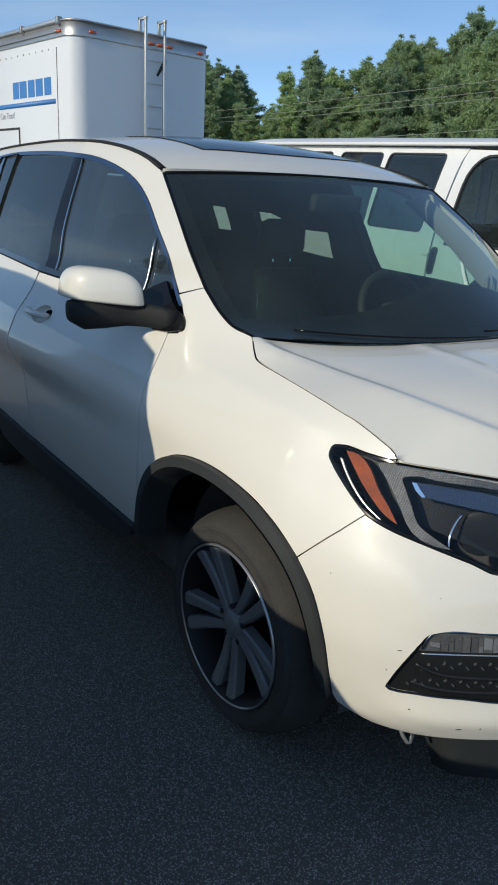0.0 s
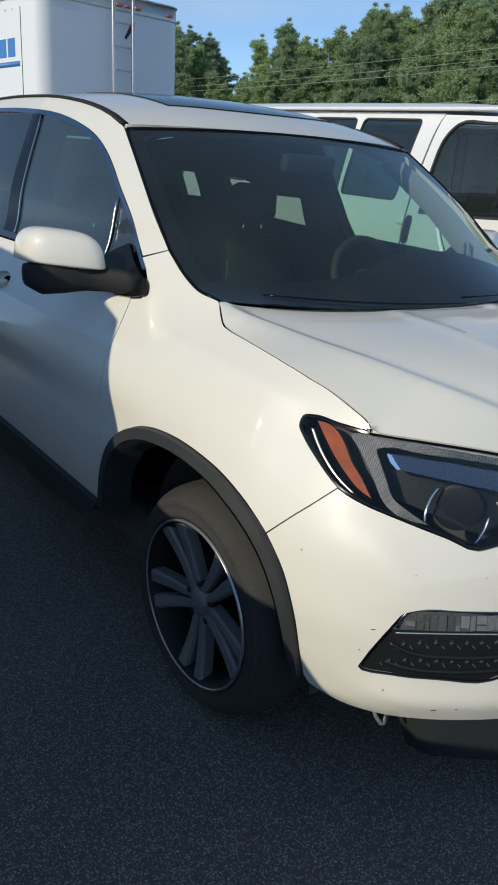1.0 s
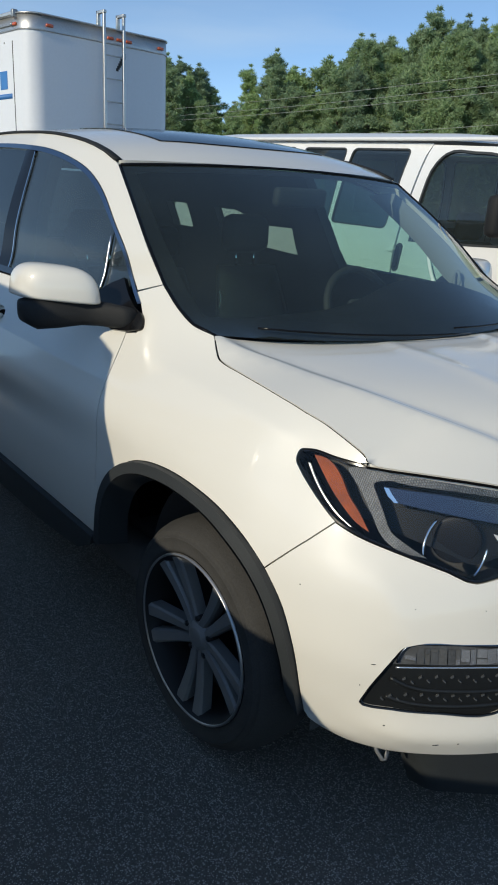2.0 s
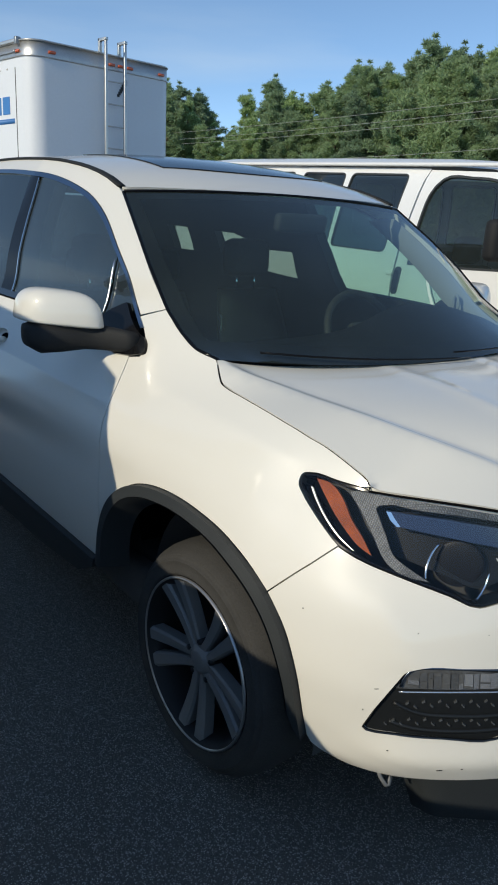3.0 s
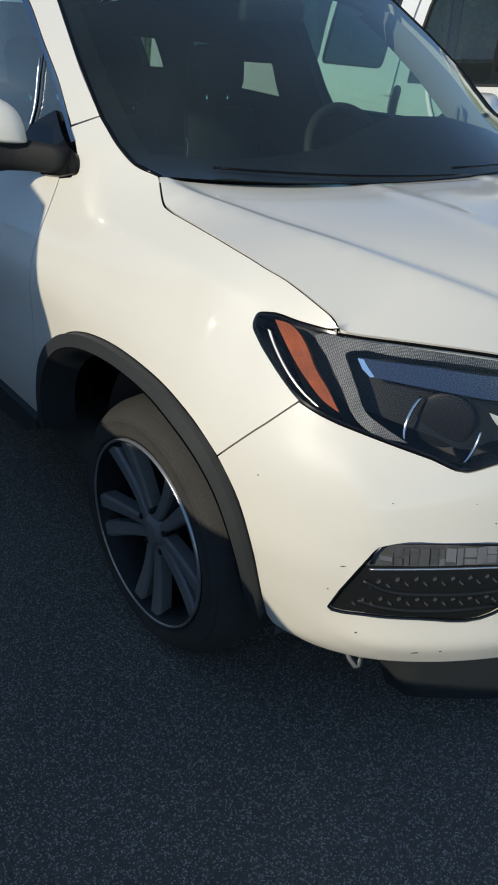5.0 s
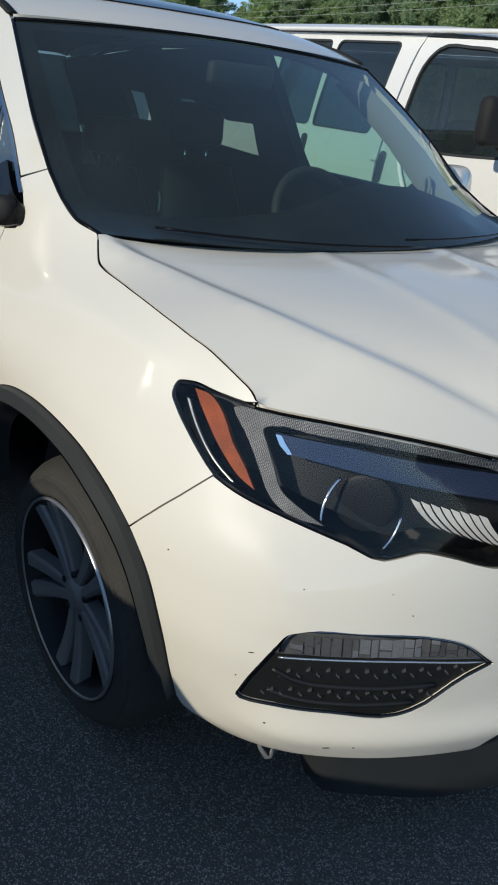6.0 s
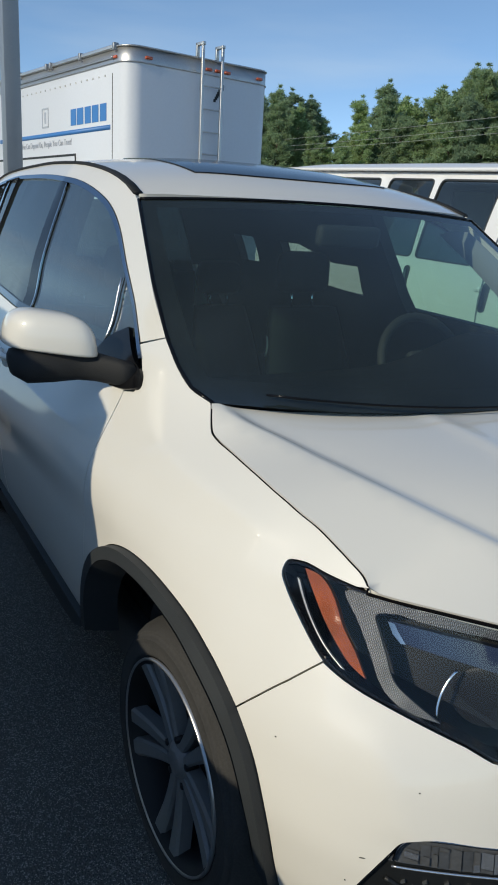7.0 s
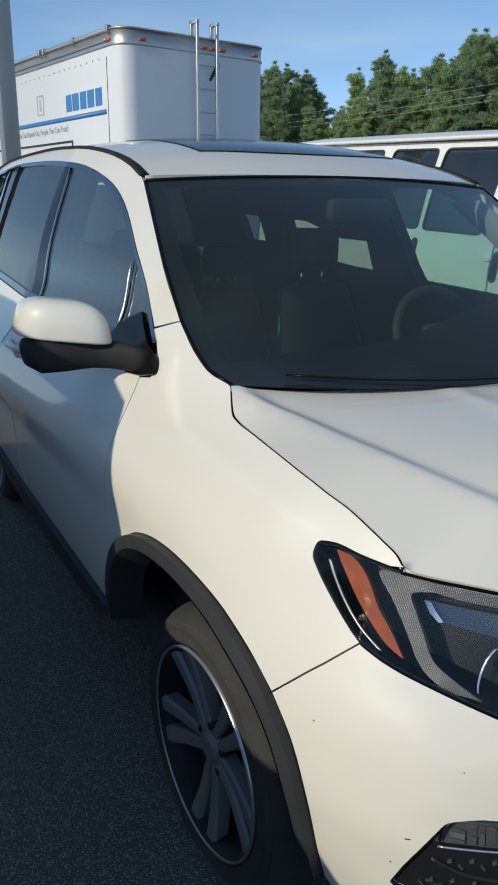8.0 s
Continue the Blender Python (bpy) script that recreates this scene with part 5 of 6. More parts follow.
VAN_WINDOWS = [(2.42, 3.02, .075), (3.08, 3.60, .05), (3.70, 4.25, .05), (4.35, 4.95, .05)]


def van_pane(y0, y1, lean, low=1.40, high=1.945):
    a, b, c, d = (y0 + lean, low), (y1 + lean, low), (y1 - .02, high), (y0 - .02, high)
    r = .05
    out = []
    quad = [a, b, c, d]
    for i, p in enumerate(quad):
        q, n = quad[i - 1], quad[(i + 1) % 4]
        u, v = (np.array(q) - p), (np.array(n) - p)
        u, v = u / np.linalg.norm(u) * r, v / np.linalg.norm(v) * r
        for t in np.linspace(0, 1, 5):
            out.append(tuple(np.array(p) + u * (1 - t) ** 2 + v * t ** 2))
    return out


for side in (-1, 1):
    on, flip = van_at(side), side < 0
    panes = [van_pane(*w) for w in VAN_WINDOWS]
    door_pane = smooth_line([(2.25, 1.34), (2.25, 1.34), (2.22, 1.62), (2.15, 1.86), (2.09, 1.915), (1.85, 1.93), (1.60, 1.90), (1.45, 1.80), (1.22, 1.40), (1.22, 1.40), (1.5, 1.375)], 4, closed=True)
    slide = [(2.385, .45), (2.385, 1.2), (2.355, 1.45), (2.315, 1.65), (2.28, 1.82), (2.24, 1.985), (5.45, 2.0), (5.50, 1.5), (5.52, .45)]
    body = part("body_side", sheet(slide, on, step=.09, gap=.003, depth=.03, holes=panes, flip=flip), WHITE_PAINT, van)
    door = part("front_door", sheet([(2.375, .45), (2.375, 1.2), (2.345, 1.45), (2.305, 1.65), (2.27, 1.82), (2.23, 1.975), (1.60, 1.965), (1.40, 1.86), (1.02, 1.33), (1.0, .45)], on, step=.07, gap=.003, depth=.03, holes=[door_pane], flip=flip), WHITE_PAINT, van)
    part("door_window", sheet(door_pane, on, step=.1, gap=-.004, depth=0, lift=-.012, flip=flip), VAN_DOOR_GLASS, door)
    part("window_seal", sheet(door_pane, on, step=.05, gap=-.003, depth=.02, lift=.002, holes=[inset(door_pane, .012)], flip=flip), PLASTIC, door)
    for p in panes:
        w = part("side_window", sheet(p, on, step=.12, gap=-.004, depth=0, lift=-.008, flip=flip), VAN_GLASS, body)
        part("window_seal", sheet(p, on, step=.06, gap=0, depth=.015, lift=.001, holes=[inset(p, .012)], flip=flip), PLASTIC, w)
    part("front_fender", sheet([(.99, .45), (1.0, 1.3), (1.30, 1.74), (1.1, 1.5), (.55, 1.18), (-.15, 1.05), (-.3, .5)], on, step=.09, gap=.003, depth=.03, flip=flip), WHITE_PAINT, van)
    for y, z0, z1, own in ((3.155, 1.13, 1.345, body), (2.335, 1.125, 1.32, door)):
        cup = [(y + .032 * math.cos(a) - (z - 1.2) * .12, z) for a, z in [(a, (z0 + z1) / 2 + ((z1 - z0) / 2 - .03) * (1 if math.sin(a) > 0 else -1) + .03 * math.sin(a)) for a in np.linspace(0, 2 * math.pi, 24, endpoint=False)]]
        h = part("door_handle", sheet(cup, on, step=.02, gap=0, depth=.012, lift=.006, flip=flip), PLASTIC, own, "black recessed door handle")
        part("handle_pull", sheet([(cy + (y - cy) * .45, cz + ((z0 + z1) / 2 - cz) * .25) for cy, cz in cup], on, step=.02, gap=0, depth=.012, lift=.016, flip=flip), GLOSS_BLACK, h)
    for z in (1.265, .75):
        bm = bmesh.new()
        box(bm, -.012, .02, 2.372, 2.43, z - .012, z + .012, .004)
        if side > 0:
            bmesh.ops.transform(bm, matrix=Matrix.Translation((1.985, 0, 0)), verts=bm.verts)
        part("door_hinge", bm, WHITE_PAINT, door)
    bm = bmesh.new()
    x = .105 if side < 0 else 1.895
    tube(bm, [(x + (side * .012), y, 2.006) for y in np.linspace(1.45, 5.5, 20)], .014, 6)
    part("drip_rail", bm, WHITE_PAINT, van)
    # mirror
    bm = bmesh.new()
    box(bm, -.11, .10, -.05, .05, -.12, .12, .035, pose((-.17 if side < 0 else 2.17), 1.36, 1.565, 0, 0, 8 * side))
    sharpen(bm, 50)
    unit = part("door_mirror", bm, CABIN, van, "black door mirror")
    bm = bmesh.new()
    tube(bm, [(-.10 if side < 0 else 2.10, 1.38, 1.47), (.03 if side < 0 else 1.97, 1.42, 1.40)], .025, 8)
    part("mirror_arm", bm, PLASTIC, unit)
    for y0 in (.35, 4.3):
        w = new("wheel")
        w.parent = van
        w.matrix_local = pose(.14 if side < 0 else 1.86, y0, .37) @ Matrix.Diagonal((side, 1, 1, 1))
        bm = bmesh.new()
        lathe(bm, [(.21, .1), (.30, .115), (.36, .09), (.37, 0), (.36, -.1), (.2, -.1)], 32)
        part("tyre", bm, RUBBER, w)
        bm = bmesh.new()
        lathe(bm, [(.215, .10), (.2, .06), (.05, .08), (.001, .085)], 24)
        part("rim", bm, ALLOY, w)
bm = bmesh.new()
ys = [-.2, .1, .45, .75, 1.0, 1.3, 1.45, 1.7, 2.4, 3.5, 5.0, 5.45, 5.52]
tops = [1.02, 1.08, 1.14, 1.20, 1.50, 1.84, 1.985, 2.055, 2.085, 2.092, 2.09, 2.07, 2.02]
rows = []
for y, zt in zip(ys, tops):
    row = []
    for u in np.linspace(-1, 1, 21):
        edge = .105 if y > 1.3 else .02 + .35 * step((.75 - y) / .9) ** 2 + (.08 if y > .9 else 0)
        x = 1 + u * (1 - edge)
        row.append(bm.verts.new((x, y, zt - .075 * abs(u) ** 3.2)))
    rows.append(row)
for a, b in zip(rows, rows[1:]):
    for i in range(20):
        f = bm.faces.new((a[i], a[i + 1], b[i + 1], b[i]))
        if ys[rows.index(a)] in (.75, 1.0, 1.3):
            f.material_index = 1
part("roof", bm, [WHITE_PAINT, VAN_GLASS], van)
bm = bmesh.new()
for y, s in ((5.52, 1), (-.28, -1)):
    rows = [[bm.verts.new((x, y + s * .02 * (1 - (x - 1) ** 2), z)) for x in np.linspace(.05 + .1 * (z > 1.5), 1.95 - .1 * (z > 1.5), 9)] for z in ((.45, 1.0, 1.5, 2.0) if s > 0 else (.45, .7, 1.02))]
    for a, b in zip(rows, rows[1:]):
        for i in range(8):
            bm.faces.new((a[i], a[i + 1], b[i + 1], b[i]))
part("end_panel", bm, WHITE_PAINT, van)
bm = bmesh.new()
box(bm, .1, 1.9, -.2, 5.4, .30, .46, .02), box(bm, .12, 1.88, 2.2, 2.3, .5, 1.3, .03), box(bm, .12, 1.88, 3.4, 3.5, .5, 1.35, .03)
part("chassis", bm, DARK, van)
for x in (.5, 1.5):
    bm = bmesh.new()
    box(bm, x - .24, x + .24, 2.05, 2.2, .7, 1.35, .05), box(bm, x - .12, x + .12, 2.10, 2.2, 1.36, 1.55, .04)
    part("seat_back", bm, LEATHER, van)


# ---- box trailer behind ----
TRAILER = pose(2.07, 9.32, 0, 0, 0, 9.5)
trailer = thing("box_trailer", label="white box trailer with blue stripe and weathered aluminium edges", category="trailer")
trailer.matrix_world = TRAILER
TW, TL, TZ0, TZ1, TR = 2.44, 6.05, 1.0, 3.57, .24


def outline(grow=0.0, n=9):
    r = TR
    pts = []
    for cx, cy, a0 in ((r, r, math.pi), (TW - r, r, 1.5 * math.pi)):
        pts += [(cx + (r + grow) * math.cos(a0 + a), cy + (r + grow) * math.sin(a0 + a)) for a in np.linspace(0, math.pi / 2, n)]
    return pts + [(TW + grow, TL), (-grow, TL)]


def wall(z0, z1, grow, cap=False, fall=0.0):
    bm = bmesh.new()
    line = outline(grow)
    lo, hi = [bm.verts.new((x, y, z0)) for x, y in line], [bm.verts.new((x + (1.2 - x) * fall, y + .3 * fall, z1)) for x, y in line]
    n = len(line)
    for i in range(n):
        bm.faces.new((lo[i], lo[(i + 1) % n], hi[(i + 1) % n], hi[i]))
    if cap:
        bm.faces.new(hi)
    sharpen(bm, 25)
    return bm


part("box_wall", wall(TZ0, TZ1, 0), BOX_WHITE, trailer)
part("top_band", wall(TZ1, TZ1 + .20, .006, True, .004), ALUMINIUM, trailer, "weathered aluminium top band")
bm = bmesh.new()
line = outline(.010)
tube(bm, [(x, y, TZ1 + .004) for x, y in [line[-1]] + line[:-1]], .010, 6)
tube(bm, [(x, y, TZ1 + .195) for x, y in [line[-1]] + line[:-1]], .012, 6)
part("band_bead", bm, ALUMINIUM, trailer)
for y0, y1 in ((.25, 2.45), (2.55, 4.9)):
    bm = bmesh.new()
    box(bm, -.035, .03, y0, y1, TZ1 + .17, TZ1 + .225, .012)
    roll = part("awning_rail", bm, ALUMINIUM, trailer)
    for y in (y0 + .03, y1 - .03, (y0 + y1) / 2):
        bm = bmesh.new()
        box(bm, -.06, .02, y - .03, y + .03, TZ1 + .14, TZ1 + .24, .012)
        part("rail_bracket", bm, GALVANISED, roll)
bm = bmesh.new()
box(bm, -.022, 0, .3, 4.6, TZ1 + .055, TZ1 + .085, .006)
part("side_rail", bm, GALVANISED, trailer)
for y in (.36, 4.55):
    bm = bmesh.new()
    bmesh.ops.create_uvsphere(bm, u_segments=10, v_segments=6, radius=.03, matrix=Matrix.Translation((-.02, y, TZ1 + .07)))
    part("rail_end", bm, GALVANISED, trailer)
# panel joints, rivet row, hatch
for y in (.40, 5.70):
    bm = bmesh.new()
    box(bm, -.004, .004, y - .007, y + .007, TZ0, TZ1 - .12)
    part("panel_joint", bm, PLASTIC, trailer)
for i, y in enumerate(np.linspace(.62, 5.4, 26)):
    bm = bmesh.new()
    bmesh.ops.create_uvsphere(bm, u_segments=8, v_segments=5, radius=.014, matrix=Matrix.Translation((0, y, TZ1 - .13)))
    part("rivet", bm, ALUMINIUM, trailer)
bm = bmesh.new()
for a in ((1.62, 5.2, 2.43, 2.46), (1.60, 1.63, 1.3, 2.46), (5.18, 5.21, 1.3, 2.46)):
    box(bm, -.012, .004, *a, .003)
part("hatch_frame", bm, PLASTIC, trailer, "black edged side hatch")
# painted stripe and sign shapes
bm = bmesh.new()
box(bm, -.004, .002, .46, 4.85, 2.735, 2.80)
part("stripe", bm, SIGN_BLUE, trailer)
bm = bmesh.new()
for j, (dy, w) in enumerate(((.58, .20), (.83, .21), (1.08, .20), (1.33, .22), (1.58, .19))):
    box(bm, -.005, .002, dy, dy + w, 2.86, 3.09, .0)
part("sign_block", bm, SIGN_BLUE, trailer, "blue sign blocks", smooth=False)
bm = bmesh.new()
for y in (2.62, 2.86):
    box(bm, -.005, .002, y, y + .025, 2.90, 3.17)
box(bm, -.005, .002, 2.62, 2.885, 2.885, 2.91), box(bm, -.005, .002, 2.62, 2.885, 3.16, 3.185), box(bm, -.005, .002, 2.72, 2.785, 2.95, 3.12)
part("emblem", bm, SIGN_GREY, trailer, "grey outlined emblem shape", smooth=False)
start = 3.80
for phrase, wide in (("You Can Depend On,", .93), ("People You Can Trust!", 1.07)):
    words = bpy.data.curves.new("slogan", "FONT")
    words.body, words.size, words.extrude = phrase, .135, .002
    letters = new("slogan", words)
    bpy.context.view_layer.update()
    mesh = bpy.data.meshes.new_from_object(letters.evaluated_get(bpy.context.evaluated_depsgraph_get()))
    bpy.data.objects.remove(letters)
    run = max(v.co.x for v in mesh.vertices)
    mesh.transform(Matrix(((0, 0, -1, -.004), (-wide / run, 0, 0, start), (0, .95, 0, 2.595), (0, 0, 0, 1))))
    mesh.materials.append(SIGN_GREY)
    slogan = new("slogan", mesh)
    slogan.parent = trailer
    tagged(slogan, "small grey printed slogan")
    start -= wide + .05
for j in range(5):
    bm = bmesh.new()
    box(bm, -.004, .002, 4.95 + j * .14, 5.05 + j * .14, 2.95, 3.10)
    part("small_print", bm, SIGN_GREY, trailer, "small grey bar", smooth=False)
bm = bmesh.new()
zz = [(4.9, 2.70), (5.1, 2.80), (5.22, 2.72), (5.36, 2.82), (5.5, 2.72), (5.65, 2.76)]
tube(bm, [(-.003, y, z) for y, z in zz], .025, 4, .3)
part("zigzag_stripe", bm, SIGN_BLUE, trailer)
# marker lamps
for x, y in ((-.012, .30), (.33, -.012), (1.30, -.012), (1.46, -.012), (1.62, -.012), (2.20, -.012)):
    bm = bmesh.new()
    if x < 0:
        box(bm, -.03, .0, y - .05, y + .05, TZ1 + .05, TZ1 + .09, .012)
    else:
        box(bm, x - .055, x + .055, -.03, .0, TZ1 + .05, TZ1 + .09, .012)
    part("marker_lamp", bm, MARKER, trailer, "orange marker lamp")
# ladder
for x in (1.13, 1.46):
    bm = bmesh.new()
    box(bm, x - .020, x + .020, -.13, -.09, 1.0, TZ1 + .38, .006)
    box(bm, x - .026, x + .026, -.14, .05, TZ1 + .35, TZ1 + .39, .006), box(bm, x - .026, x + .026, .01, .05, TZ1 + .20, TZ1 + .39, .006)
    part("ladder_rail", bm, ALUMINIUM, trailer)
for z in np.arange(1.3, TZ1 + .1, .30):
    bm = bmesh.new()
    rod(bm, (1.13, -.112, z), (1.46, -.112, z), .010)
    part("ladder_rung", bm, ALUMINIUM, trailer)
bm = bmesh.new()
for j in range(7):
    box(bm, 1.40 + j * .02, 1.44 + j * .022, -.006, .002, TZ1 - .34 + j * .028, TZ1 - .30 + j * .034)
part("dark_decal", bm, PLASTIC, trailer, "small dark smudged decal", smooth=False)
bm = bmesh.new()
box(bm, .2, 2.24, .2, 5.9, .7, 1.0, .02)
part("chassis", bm, DARK, trailer)
for x in (.15, 2.29):
    for y in (4.2, 5.0):
        bm = bmesh.new()
        lathe(bm, [(.001, .1), (.25, .1), (.38, .1), (.40, .05), (.40, -.05), (.38, -.1), (.25, -.1)], 28)
        bmesh.ops.transform(bm, matrix=Matrix.Translation((x, y, .40)), verts=bm.verts)
        part("tyre", bm, RUBBER, trailer)
bm = bmesh.new()
for x in (.6, 1.84):
    box(bm, x - .06, x + .06, .6, .72, 0, .8, .01)
part("landing_leg", bm, GALVANISED, trailer)


# ---- lamp post ----
post = thing("lamp_post", (.025, 6.5, 0), 4, label="grey square steel lamp post", category="lamp post")
bm = bmesh.new()
box(bm, -.075, .075, -.075, .075, .5, 9.0, .012)
sharpen(bm)
part("shaft", bm, GALVANISED, post)
bm = bmesh.new()
rod(bm, (0, 0, 0), (0, 0, .55), .28, .28, 28)
part("footing", bm, material("concrete", (0.35, 0.34, 0.32), .9, spread=.12, bump=.3), post)
bm = bmesh.new()
box(bm, -.15, .15, -.9, .05, 8.95, 9.08, .03)
part("lamp_head", bm, GALVANISED, post)


# ---- unseen van on the sun's side, whose shade lies on the ground and the doors ----
def shade_car():
    """The unseen van beside the car, on the sun's side: outline fitted to the shade it throws, pale paint to bounce
    light.
    """
    near = thing("unseen_van", label="unseen white van that shades the white car", category="van")
    CX = -3.04

    def skin_rows(rows, power, flat, base):
        bm, grid = bmesh.new(), []
        for y, z0, z1, w in rows:
            grid.append([bm.verts.new((CX + math.copysign(abs(math.cos(u)) ** power, math.cos(u)) * w, y, z0 + (z1 - z0) * abs(math.sin(u)) ** flat)) for u in np.linspace(0, math.pi, 33)])
        for a, b in zip(grid, grid[1:]):
            for i in range(32):
                bm.faces.new((a[i], b[i], b[i + 1], a[i + 1]))
        bm.faces.new(grid[0]), bm.faces.new(grid[-1][::-1])
        return bm
    hull = [(-2.15, .45, .86, .90), (-2.05, .30, 1.0, .97), (-1.6, .28, 1.14, .97), (-1.1, .28, 1.17, .97), (-.86, .28, 1.07, .97), (-.74, .28, 1.06, .97), (-.66, .28, 1.14, .97), (-.58, .28, 1.235, .97), (-.45, .28, 1.245, .97), (-.2, .28, 1.30, .97), (.0, .28, 1.31, .97), (.2, .28, 1.32, .97), (.34, .28, 1.36, .97), (3.15, .28, 1.3, .97), (3.28, .4, 1.1, .93)]
    part("body", skin_rows(hull, .35, .28, 0), WHITE_PAINT, near)
    top = [(.085, 1.05, 1.14, .92), (.135, 1.05, 1.32, .90), (.225, 1.05, 1.60, .87), (.305, 1.05, 1.86, .84), (.48, 1.05, 1.93, .83), (1.6, 1.05, 1.98, .83), (3.08, 1.05, 1.96, .83), (3.2, 1.05, 1.2, .86)]
    part("cabin", skin_rows(top, .4, .25, 1.05), WHITE_PAINT, near)
    # windshield and side windows lie a little proud of the cabin
    bm = bmesh.new()
    rows = [[bm.verts.new((CX + x * w, y - .022 + .05 * x * x, z)) for x in np.linspace(-1, 1, 9)] for y, z, w in ((.14, 1.36, .80), (.19, 1.52, .78), (.24, 1.67, .75), (.29, 1.80, .72))]
    for a, b in zip(rows, rows[1:]):
        for i in range(8):
            bm.faces.new((a[i], a[i + 1], b[i + 1], b[i]))
    part("windshield", bm, GLOSS_BLACK, near)
    for sx in (-1, 1):
        for y0, y1 in ((.62, 1.40), (1.52, 2.20), (2.30, 2.92)):
            bm = bmesh.new()
            box(bm, CX + sx * .835 - .012, CX + sx * .835 + .012, y0, y1, 1.42, 1.80, .01)
            pane = part("side_window", bm, GLOSS_BLACK, near)
        for y in (1.46, 2.25):
            bm = bmesh.new()
            box(bm, CX + sx * .968 - .004, CX + sx * .968 + .006, y - .004, y + .004, .42, 1.0)
            part("door_gap", bm, DARK, near)
        for y in (1.34, 1.60):
            bm = bmesh.new()
            box(bm, CX + sx * .975 - .02, CX + sx * .975 + .02, y - .07, y + .07, .93, .96, .008)
            part("door_handle", bm, GLOSS_BLACK, near)
        bm = bmesh.new()
        box(bm, CX + sx * .66 - .17, CX + sx * .66 + .17, -2.17, -2.02, .66, .82, .03)
        part("headlamp", bm, BRIGHT, near)
        bm = bmesh.new()
        box(bm, CX + sx * 1.0 - .02, CX + sx * 1.0 + .05, .52, .62, 1.34, 1.56, .02)
        part("door_mirror", bm, CABIN, near)
        for y in (-1.2, 2.45):
            bm = bmesh.new()
            lathe(bm, [(.001, .12), (.20, .12), (.23, .14), (.34, .13), (.37, .09), (.37, -.05), (.34, -.1), (.2, -.1)], 32)
            bmesh.ops.transform(bm, matrix=Matrix.Translation((CX + sx * .86, y, .37)) @ Matrix.Diagonal((sx, 1, 1, 1)), verts=bm.verts)
            part("wheel", bm, RUBBER, near)
            bm = bmesh.new()
            bmesh.ops.create_cone(bm, cap_ends=True, segments=36, radius1=.44, radius2=.44, depth=.05, matrix=Matrix.Translation((CX + sx * .955, y, .40)) @ pose(0, 0, 0, 0, 90, 0))
            part("wheel_well", bm, DARK, near)
    bm = bmesh.new()
    box(bm, CX - .45, CX + .45, -2.165, -2.03, .62, .82, .02)
    part("grille", bm, GLOSS_BLACK, near)
    bm = bmesh.new()
    box(bm, CX - .93, CX + .93, -2.22, -2.02, .36, .54, .05)
    part("bumper", bm, PLASTIC, near)


shade_car()


# ---- overhead wires ----
for i, (dx, z, sag) in enumerate(((0, 8.0, .25), (.15, 7.55, .25), (.3, 7.35, .3), (.3, 5.9, .3))):
    bm = bmesh.new()
    tube(bm, [(26.5 + dx + 4.5 * t + 0, 70 - 62 * t, z - sag * 4 * t * (1 - t) * 2) for t in np.linspace(0, 1, 24)], .008, 5)
    wire = part("overhead_wire", bm, CABLE, None)
    tagged(wire, "pale overhead wire in front of the trees", "wire", "overhead wires")


# ---- trees ----
def tree_meshes(seed, height, spread):
    rng = np.random.default_rng(seed)
    bm = bmesh.new()
    lean = rng.uniform(-.4, .4, 2)
    trunk = [(lean[0] * t * t, lean[1] * t * t, height * .96 * t) for t in np.linspace(0, 1, 9)]
    for a, b, t in zip(trunk, trunk[1:], np.linspace(0, 1, 8)):
        rod(bm, a, b, .20 * (1 - t) + .03, .20 * (1 - t - .125) + .03, 7)
    clumps = []
    n = int(40 + height * 3.2)
    for i in range(n):
        t = .20 + .78 * (i + rng.random()) / n
        ang = i * 2.4 + rng.uniform(-.6, .6)
        reach = spread * (.10 + 1.0 * (1 - t) ** .5 * min(1, (t - .05) / .3)) * rng.uniform(.4, 1.1)
        base = Vector((lean[0] * t * t, lean[1] * t * t, height * .96 * t))
        tip = base + Vector((math.cos(ang) * reach, math.sin(ang) * reach, reach * rng.uniform(.15, .55)))
        rod(bm, base, tip, .05 * (1.1 - t), .012, 5)
        for k in range(4):
            f = .35 + .7 * (k + rng.random()) / 4
            clumps.append((base.lerp(tip, f) + Vector(rng.normal(0, .12, 3)), rng.uniform(.30, .62) * (1.15 - .5 * t)))
    clumps += [(Vector((lean[0], lean[1], height * f)), r) for f, r in ((.88, .42), (.93, .36), (.97, .26), (1, .15))]
    verts, faces = [], []
    for c, r in clumps:
        for _ in range(int(60 + 190 * r)):
            d = rng.normal(0, 1, 3)
            d /= np.linalg.norm(d)
            p = np.array(c) + d * r * rng.uniform(.2, 1.0) * (1, 1, .6)
            # needle tufts stand out and up from the twig
            u = d * (1, 1, .6) + rng.normal(0, .6, 3) + (0, 0, .4)
            u /= np.linalg.norm(u)
            w = np.cross(u, rng.normal(0, 1, 3))
            w /= np.linalg.norm(w)
            ln, wd = rng.uniform(.13, .29), rng.uniform(.022, .044)
            k = len(verts)
            verts += [tuple(p - w * wd), tuple(p + w * wd), tuple(p + u * ln)]
            faces.append((k, k + 1, k + 2))
    wood = bpy.data.meshes.new("trunk")
    for f in bm.faces:
        f.smooth = True
    bm.to_mesh(wood), bm.free()
    wood.materials.append(BARK)
    crown = bpy.data.meshes.new("crown")
    crown.from_pydata(verts, [], faces)
    crown.materials.append(LEAVES)
    return wood, crown


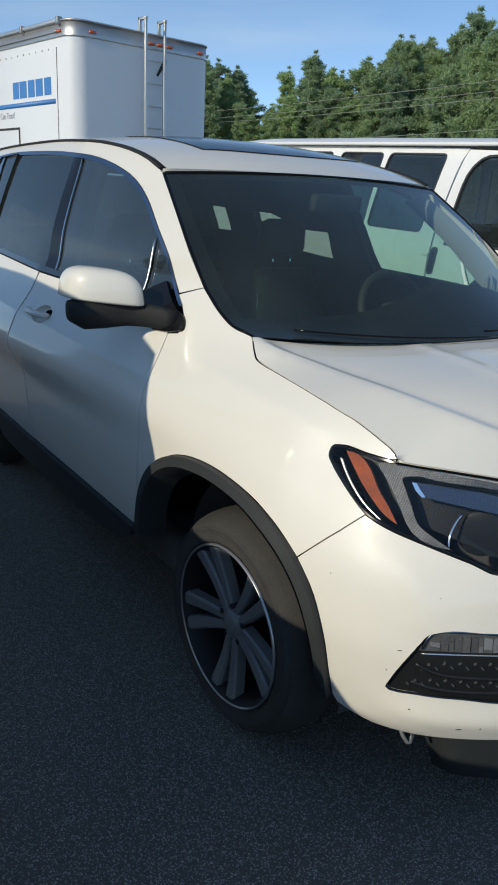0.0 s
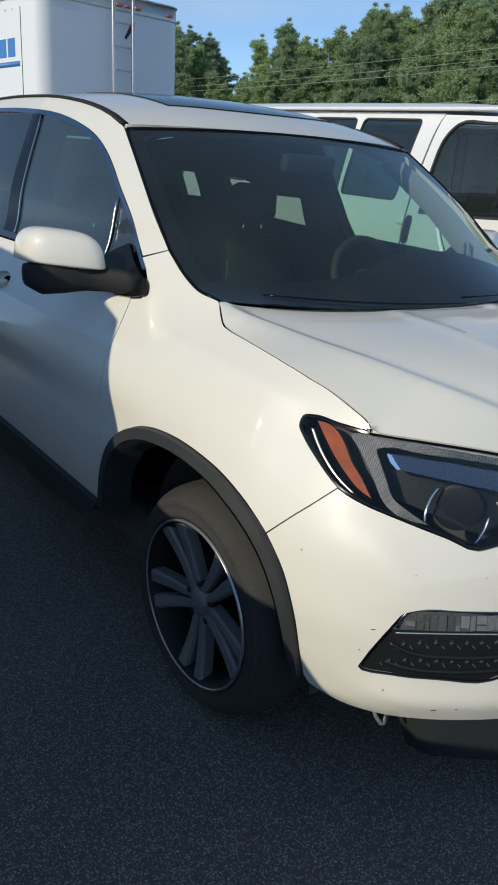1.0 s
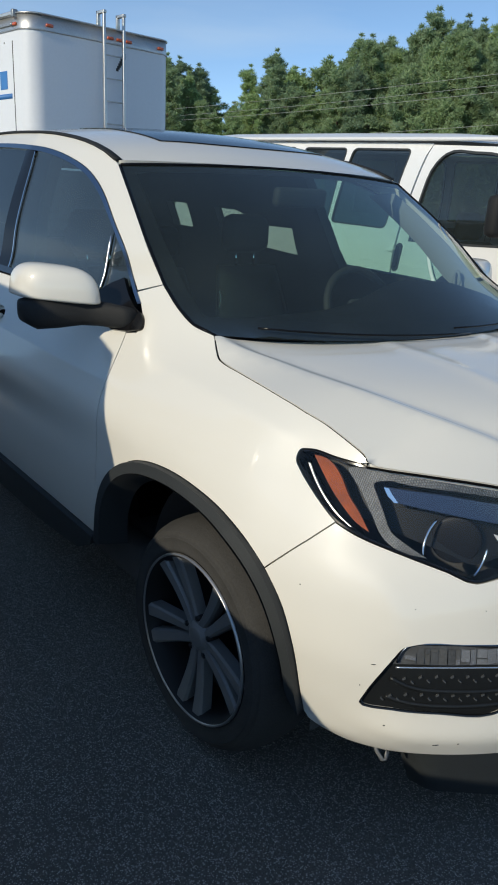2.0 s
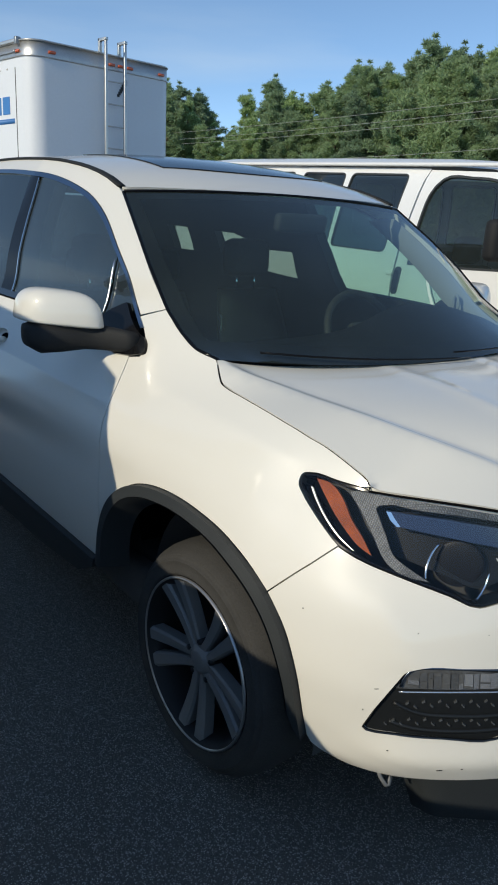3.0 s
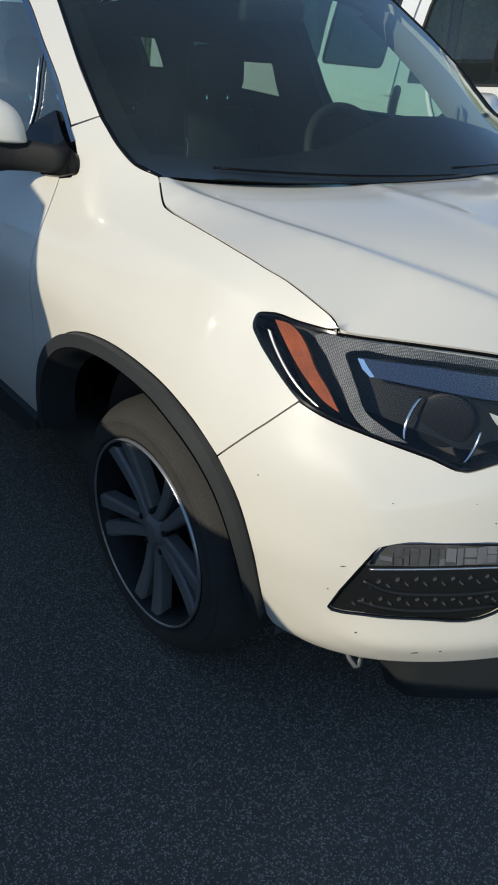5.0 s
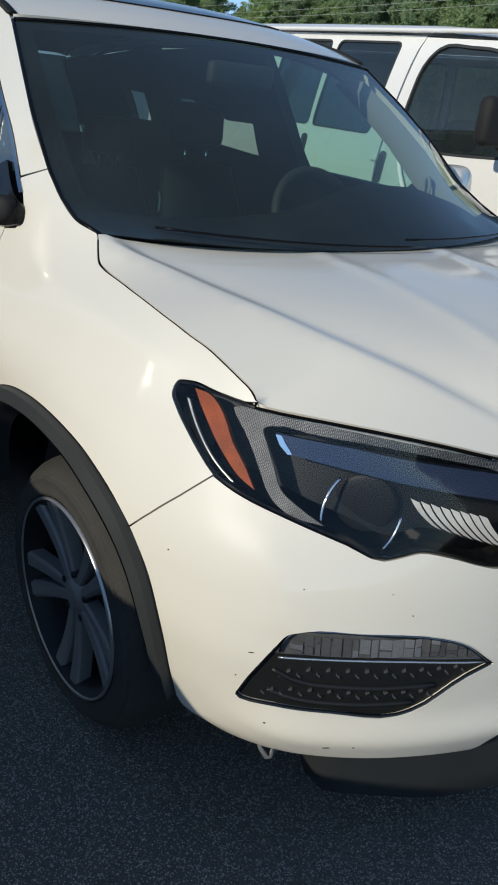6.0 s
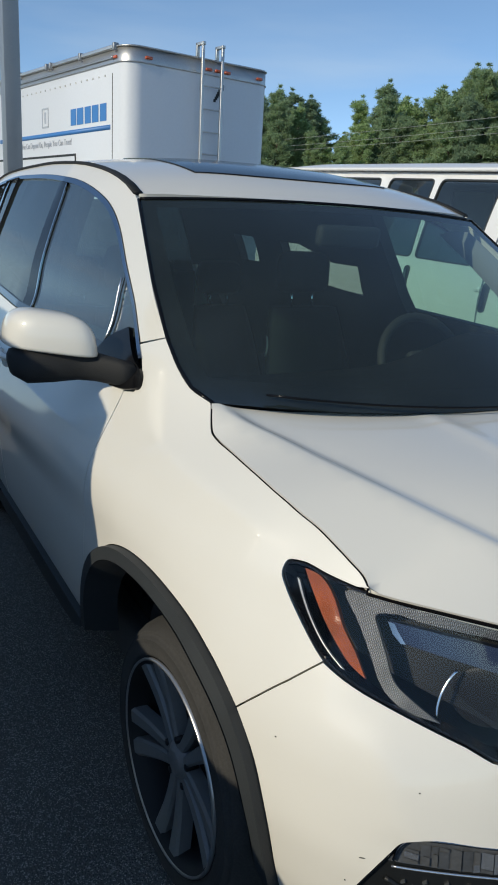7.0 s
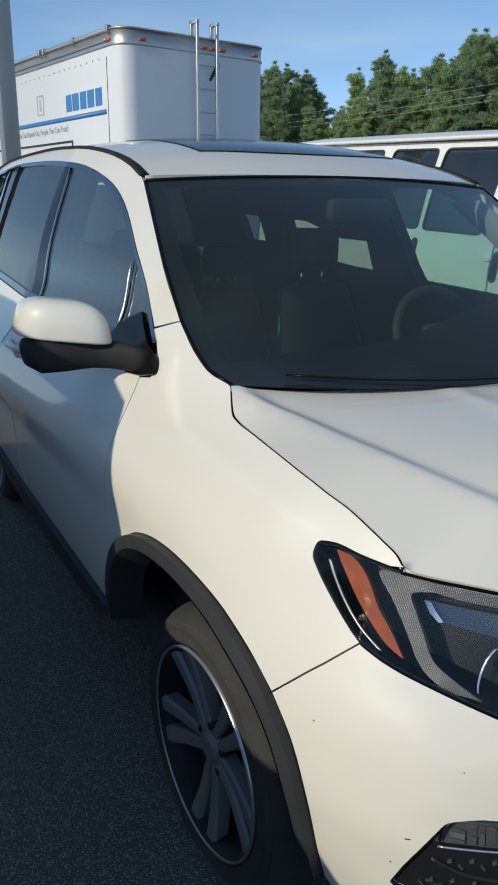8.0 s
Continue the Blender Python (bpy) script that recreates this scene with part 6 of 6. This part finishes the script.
KINDS = [tree_meshes(11 + k, h, w) for k, (h, w) in enumerate(((13.5, 2.6), (12.0, 3.0), (14.5, 2.4), (10.5, 3.2), (12.8, 2.2)))]
rng = np.random.default_rng(5)


def plant(az, dist, kind, scale, turn):
    wood, crown = KINDS[kind]
    tree = thing("pine_tree", (-1.9 + dist * math.sin(radians(az)), -1.6 + dist * math.cos(radians(az)), -.4), turn, "tall green pine tree at the edge of a wood", "tree", "pines behind the car park")
    tree.scale = (scale,) * 3
    for name, mesh in (("trunk", wood), ("crown", crown)):
        ob = new(name, mesh)
        ob.parent = tree


TREE_TOP = curve((18, 7.5), (26, 8.2), (28.5, 8.6), (30.5, 8.4), (32.5, 6.9), (33.5, 6.0), (35, 8.2), (36.5, 9.2), (38, 7.9), (39.5, 8.6), (41.5, 9.3), (43, 10.7), (44.5, 9.2), (46, 10.8), (47.5, 11.7), (50, 11.0), (53, 12), (60, 11.5))
for row, (d0, n) in enumerate(((74, 32), (66, 34))):
    for i in range(n):
        az = 18 + 40 * (i + rng.uniform(.2, .8)) / n
        dist = d0 - .28 * (az - 18) + rng.uniform(-2, 2)
        kind = int(rng.integers(0, 5))
        want = dist * math.tan(radians(TREE_TOP(az) - (1.6 if row else .0) * rng.uniform(.3, 1))) * 1.05 + 1.95
        plant(az, dist, kind, want / (13.5, 12.0, 14.5, 10.5, 12.8)[kind], rng.uniform(0, 360))
# lower trees, unseen behind the trailer, added to darken reflections in the side windows
for i in range(7):
    az = 17 - 13 * (i + rng.uniform(.2, .8)) / 7
    dist = 76 + rng.uniform(-3, 3)
    kind = int(rng.integers(0, 5))
    want = dist * math.tan(radians(5.6 + rng.uniform(-.8, .8))) + 1.95
    plant(az, dist, kind, want / (13.5, 12.0, 14.5, 10.5, 12.8)[kind], rng.uniform(0, 360))
# undergrowth along the wood's edge
verts, faces = [], []
for i in range(1500):
    az, dist = rng.uniform(17, 60), 0
    dist = 61 - .28 * (az - 18) + rng.uniform(-3, 3)
    c = np.array((-1.9 + dist * math.sin(radians(az)), -1.6 + dist * math.cos(radians(az)), rng.uniform(.3, 4.6)))
    r = rng.uniform(.4, .9)
    for _ in range(60):
        d = rng.normal(0, 1, 3)
        d /= np.linalg.norm(d)
        p = c + d * r * rng.uniform(.4, 1)
        u, w = rng.normal(0, 1, 3) * .14, rng.normal(0, 1, 3) * .07
        k = len(verts)
        verts += [tuple(p - w), tuple(p + w), tuple(p + u)]
        faces.append((k, k + 1, k + 2))
mesh = bpy.data.meshes.new("undergrowth")
mesh.from_pydata(verts, [], faces)
mesh.materials.append(LEAVES)
tagged(new("undergrowth", mesh), "dense green undergrowth below pine trees", "bushes", kind="stuff")
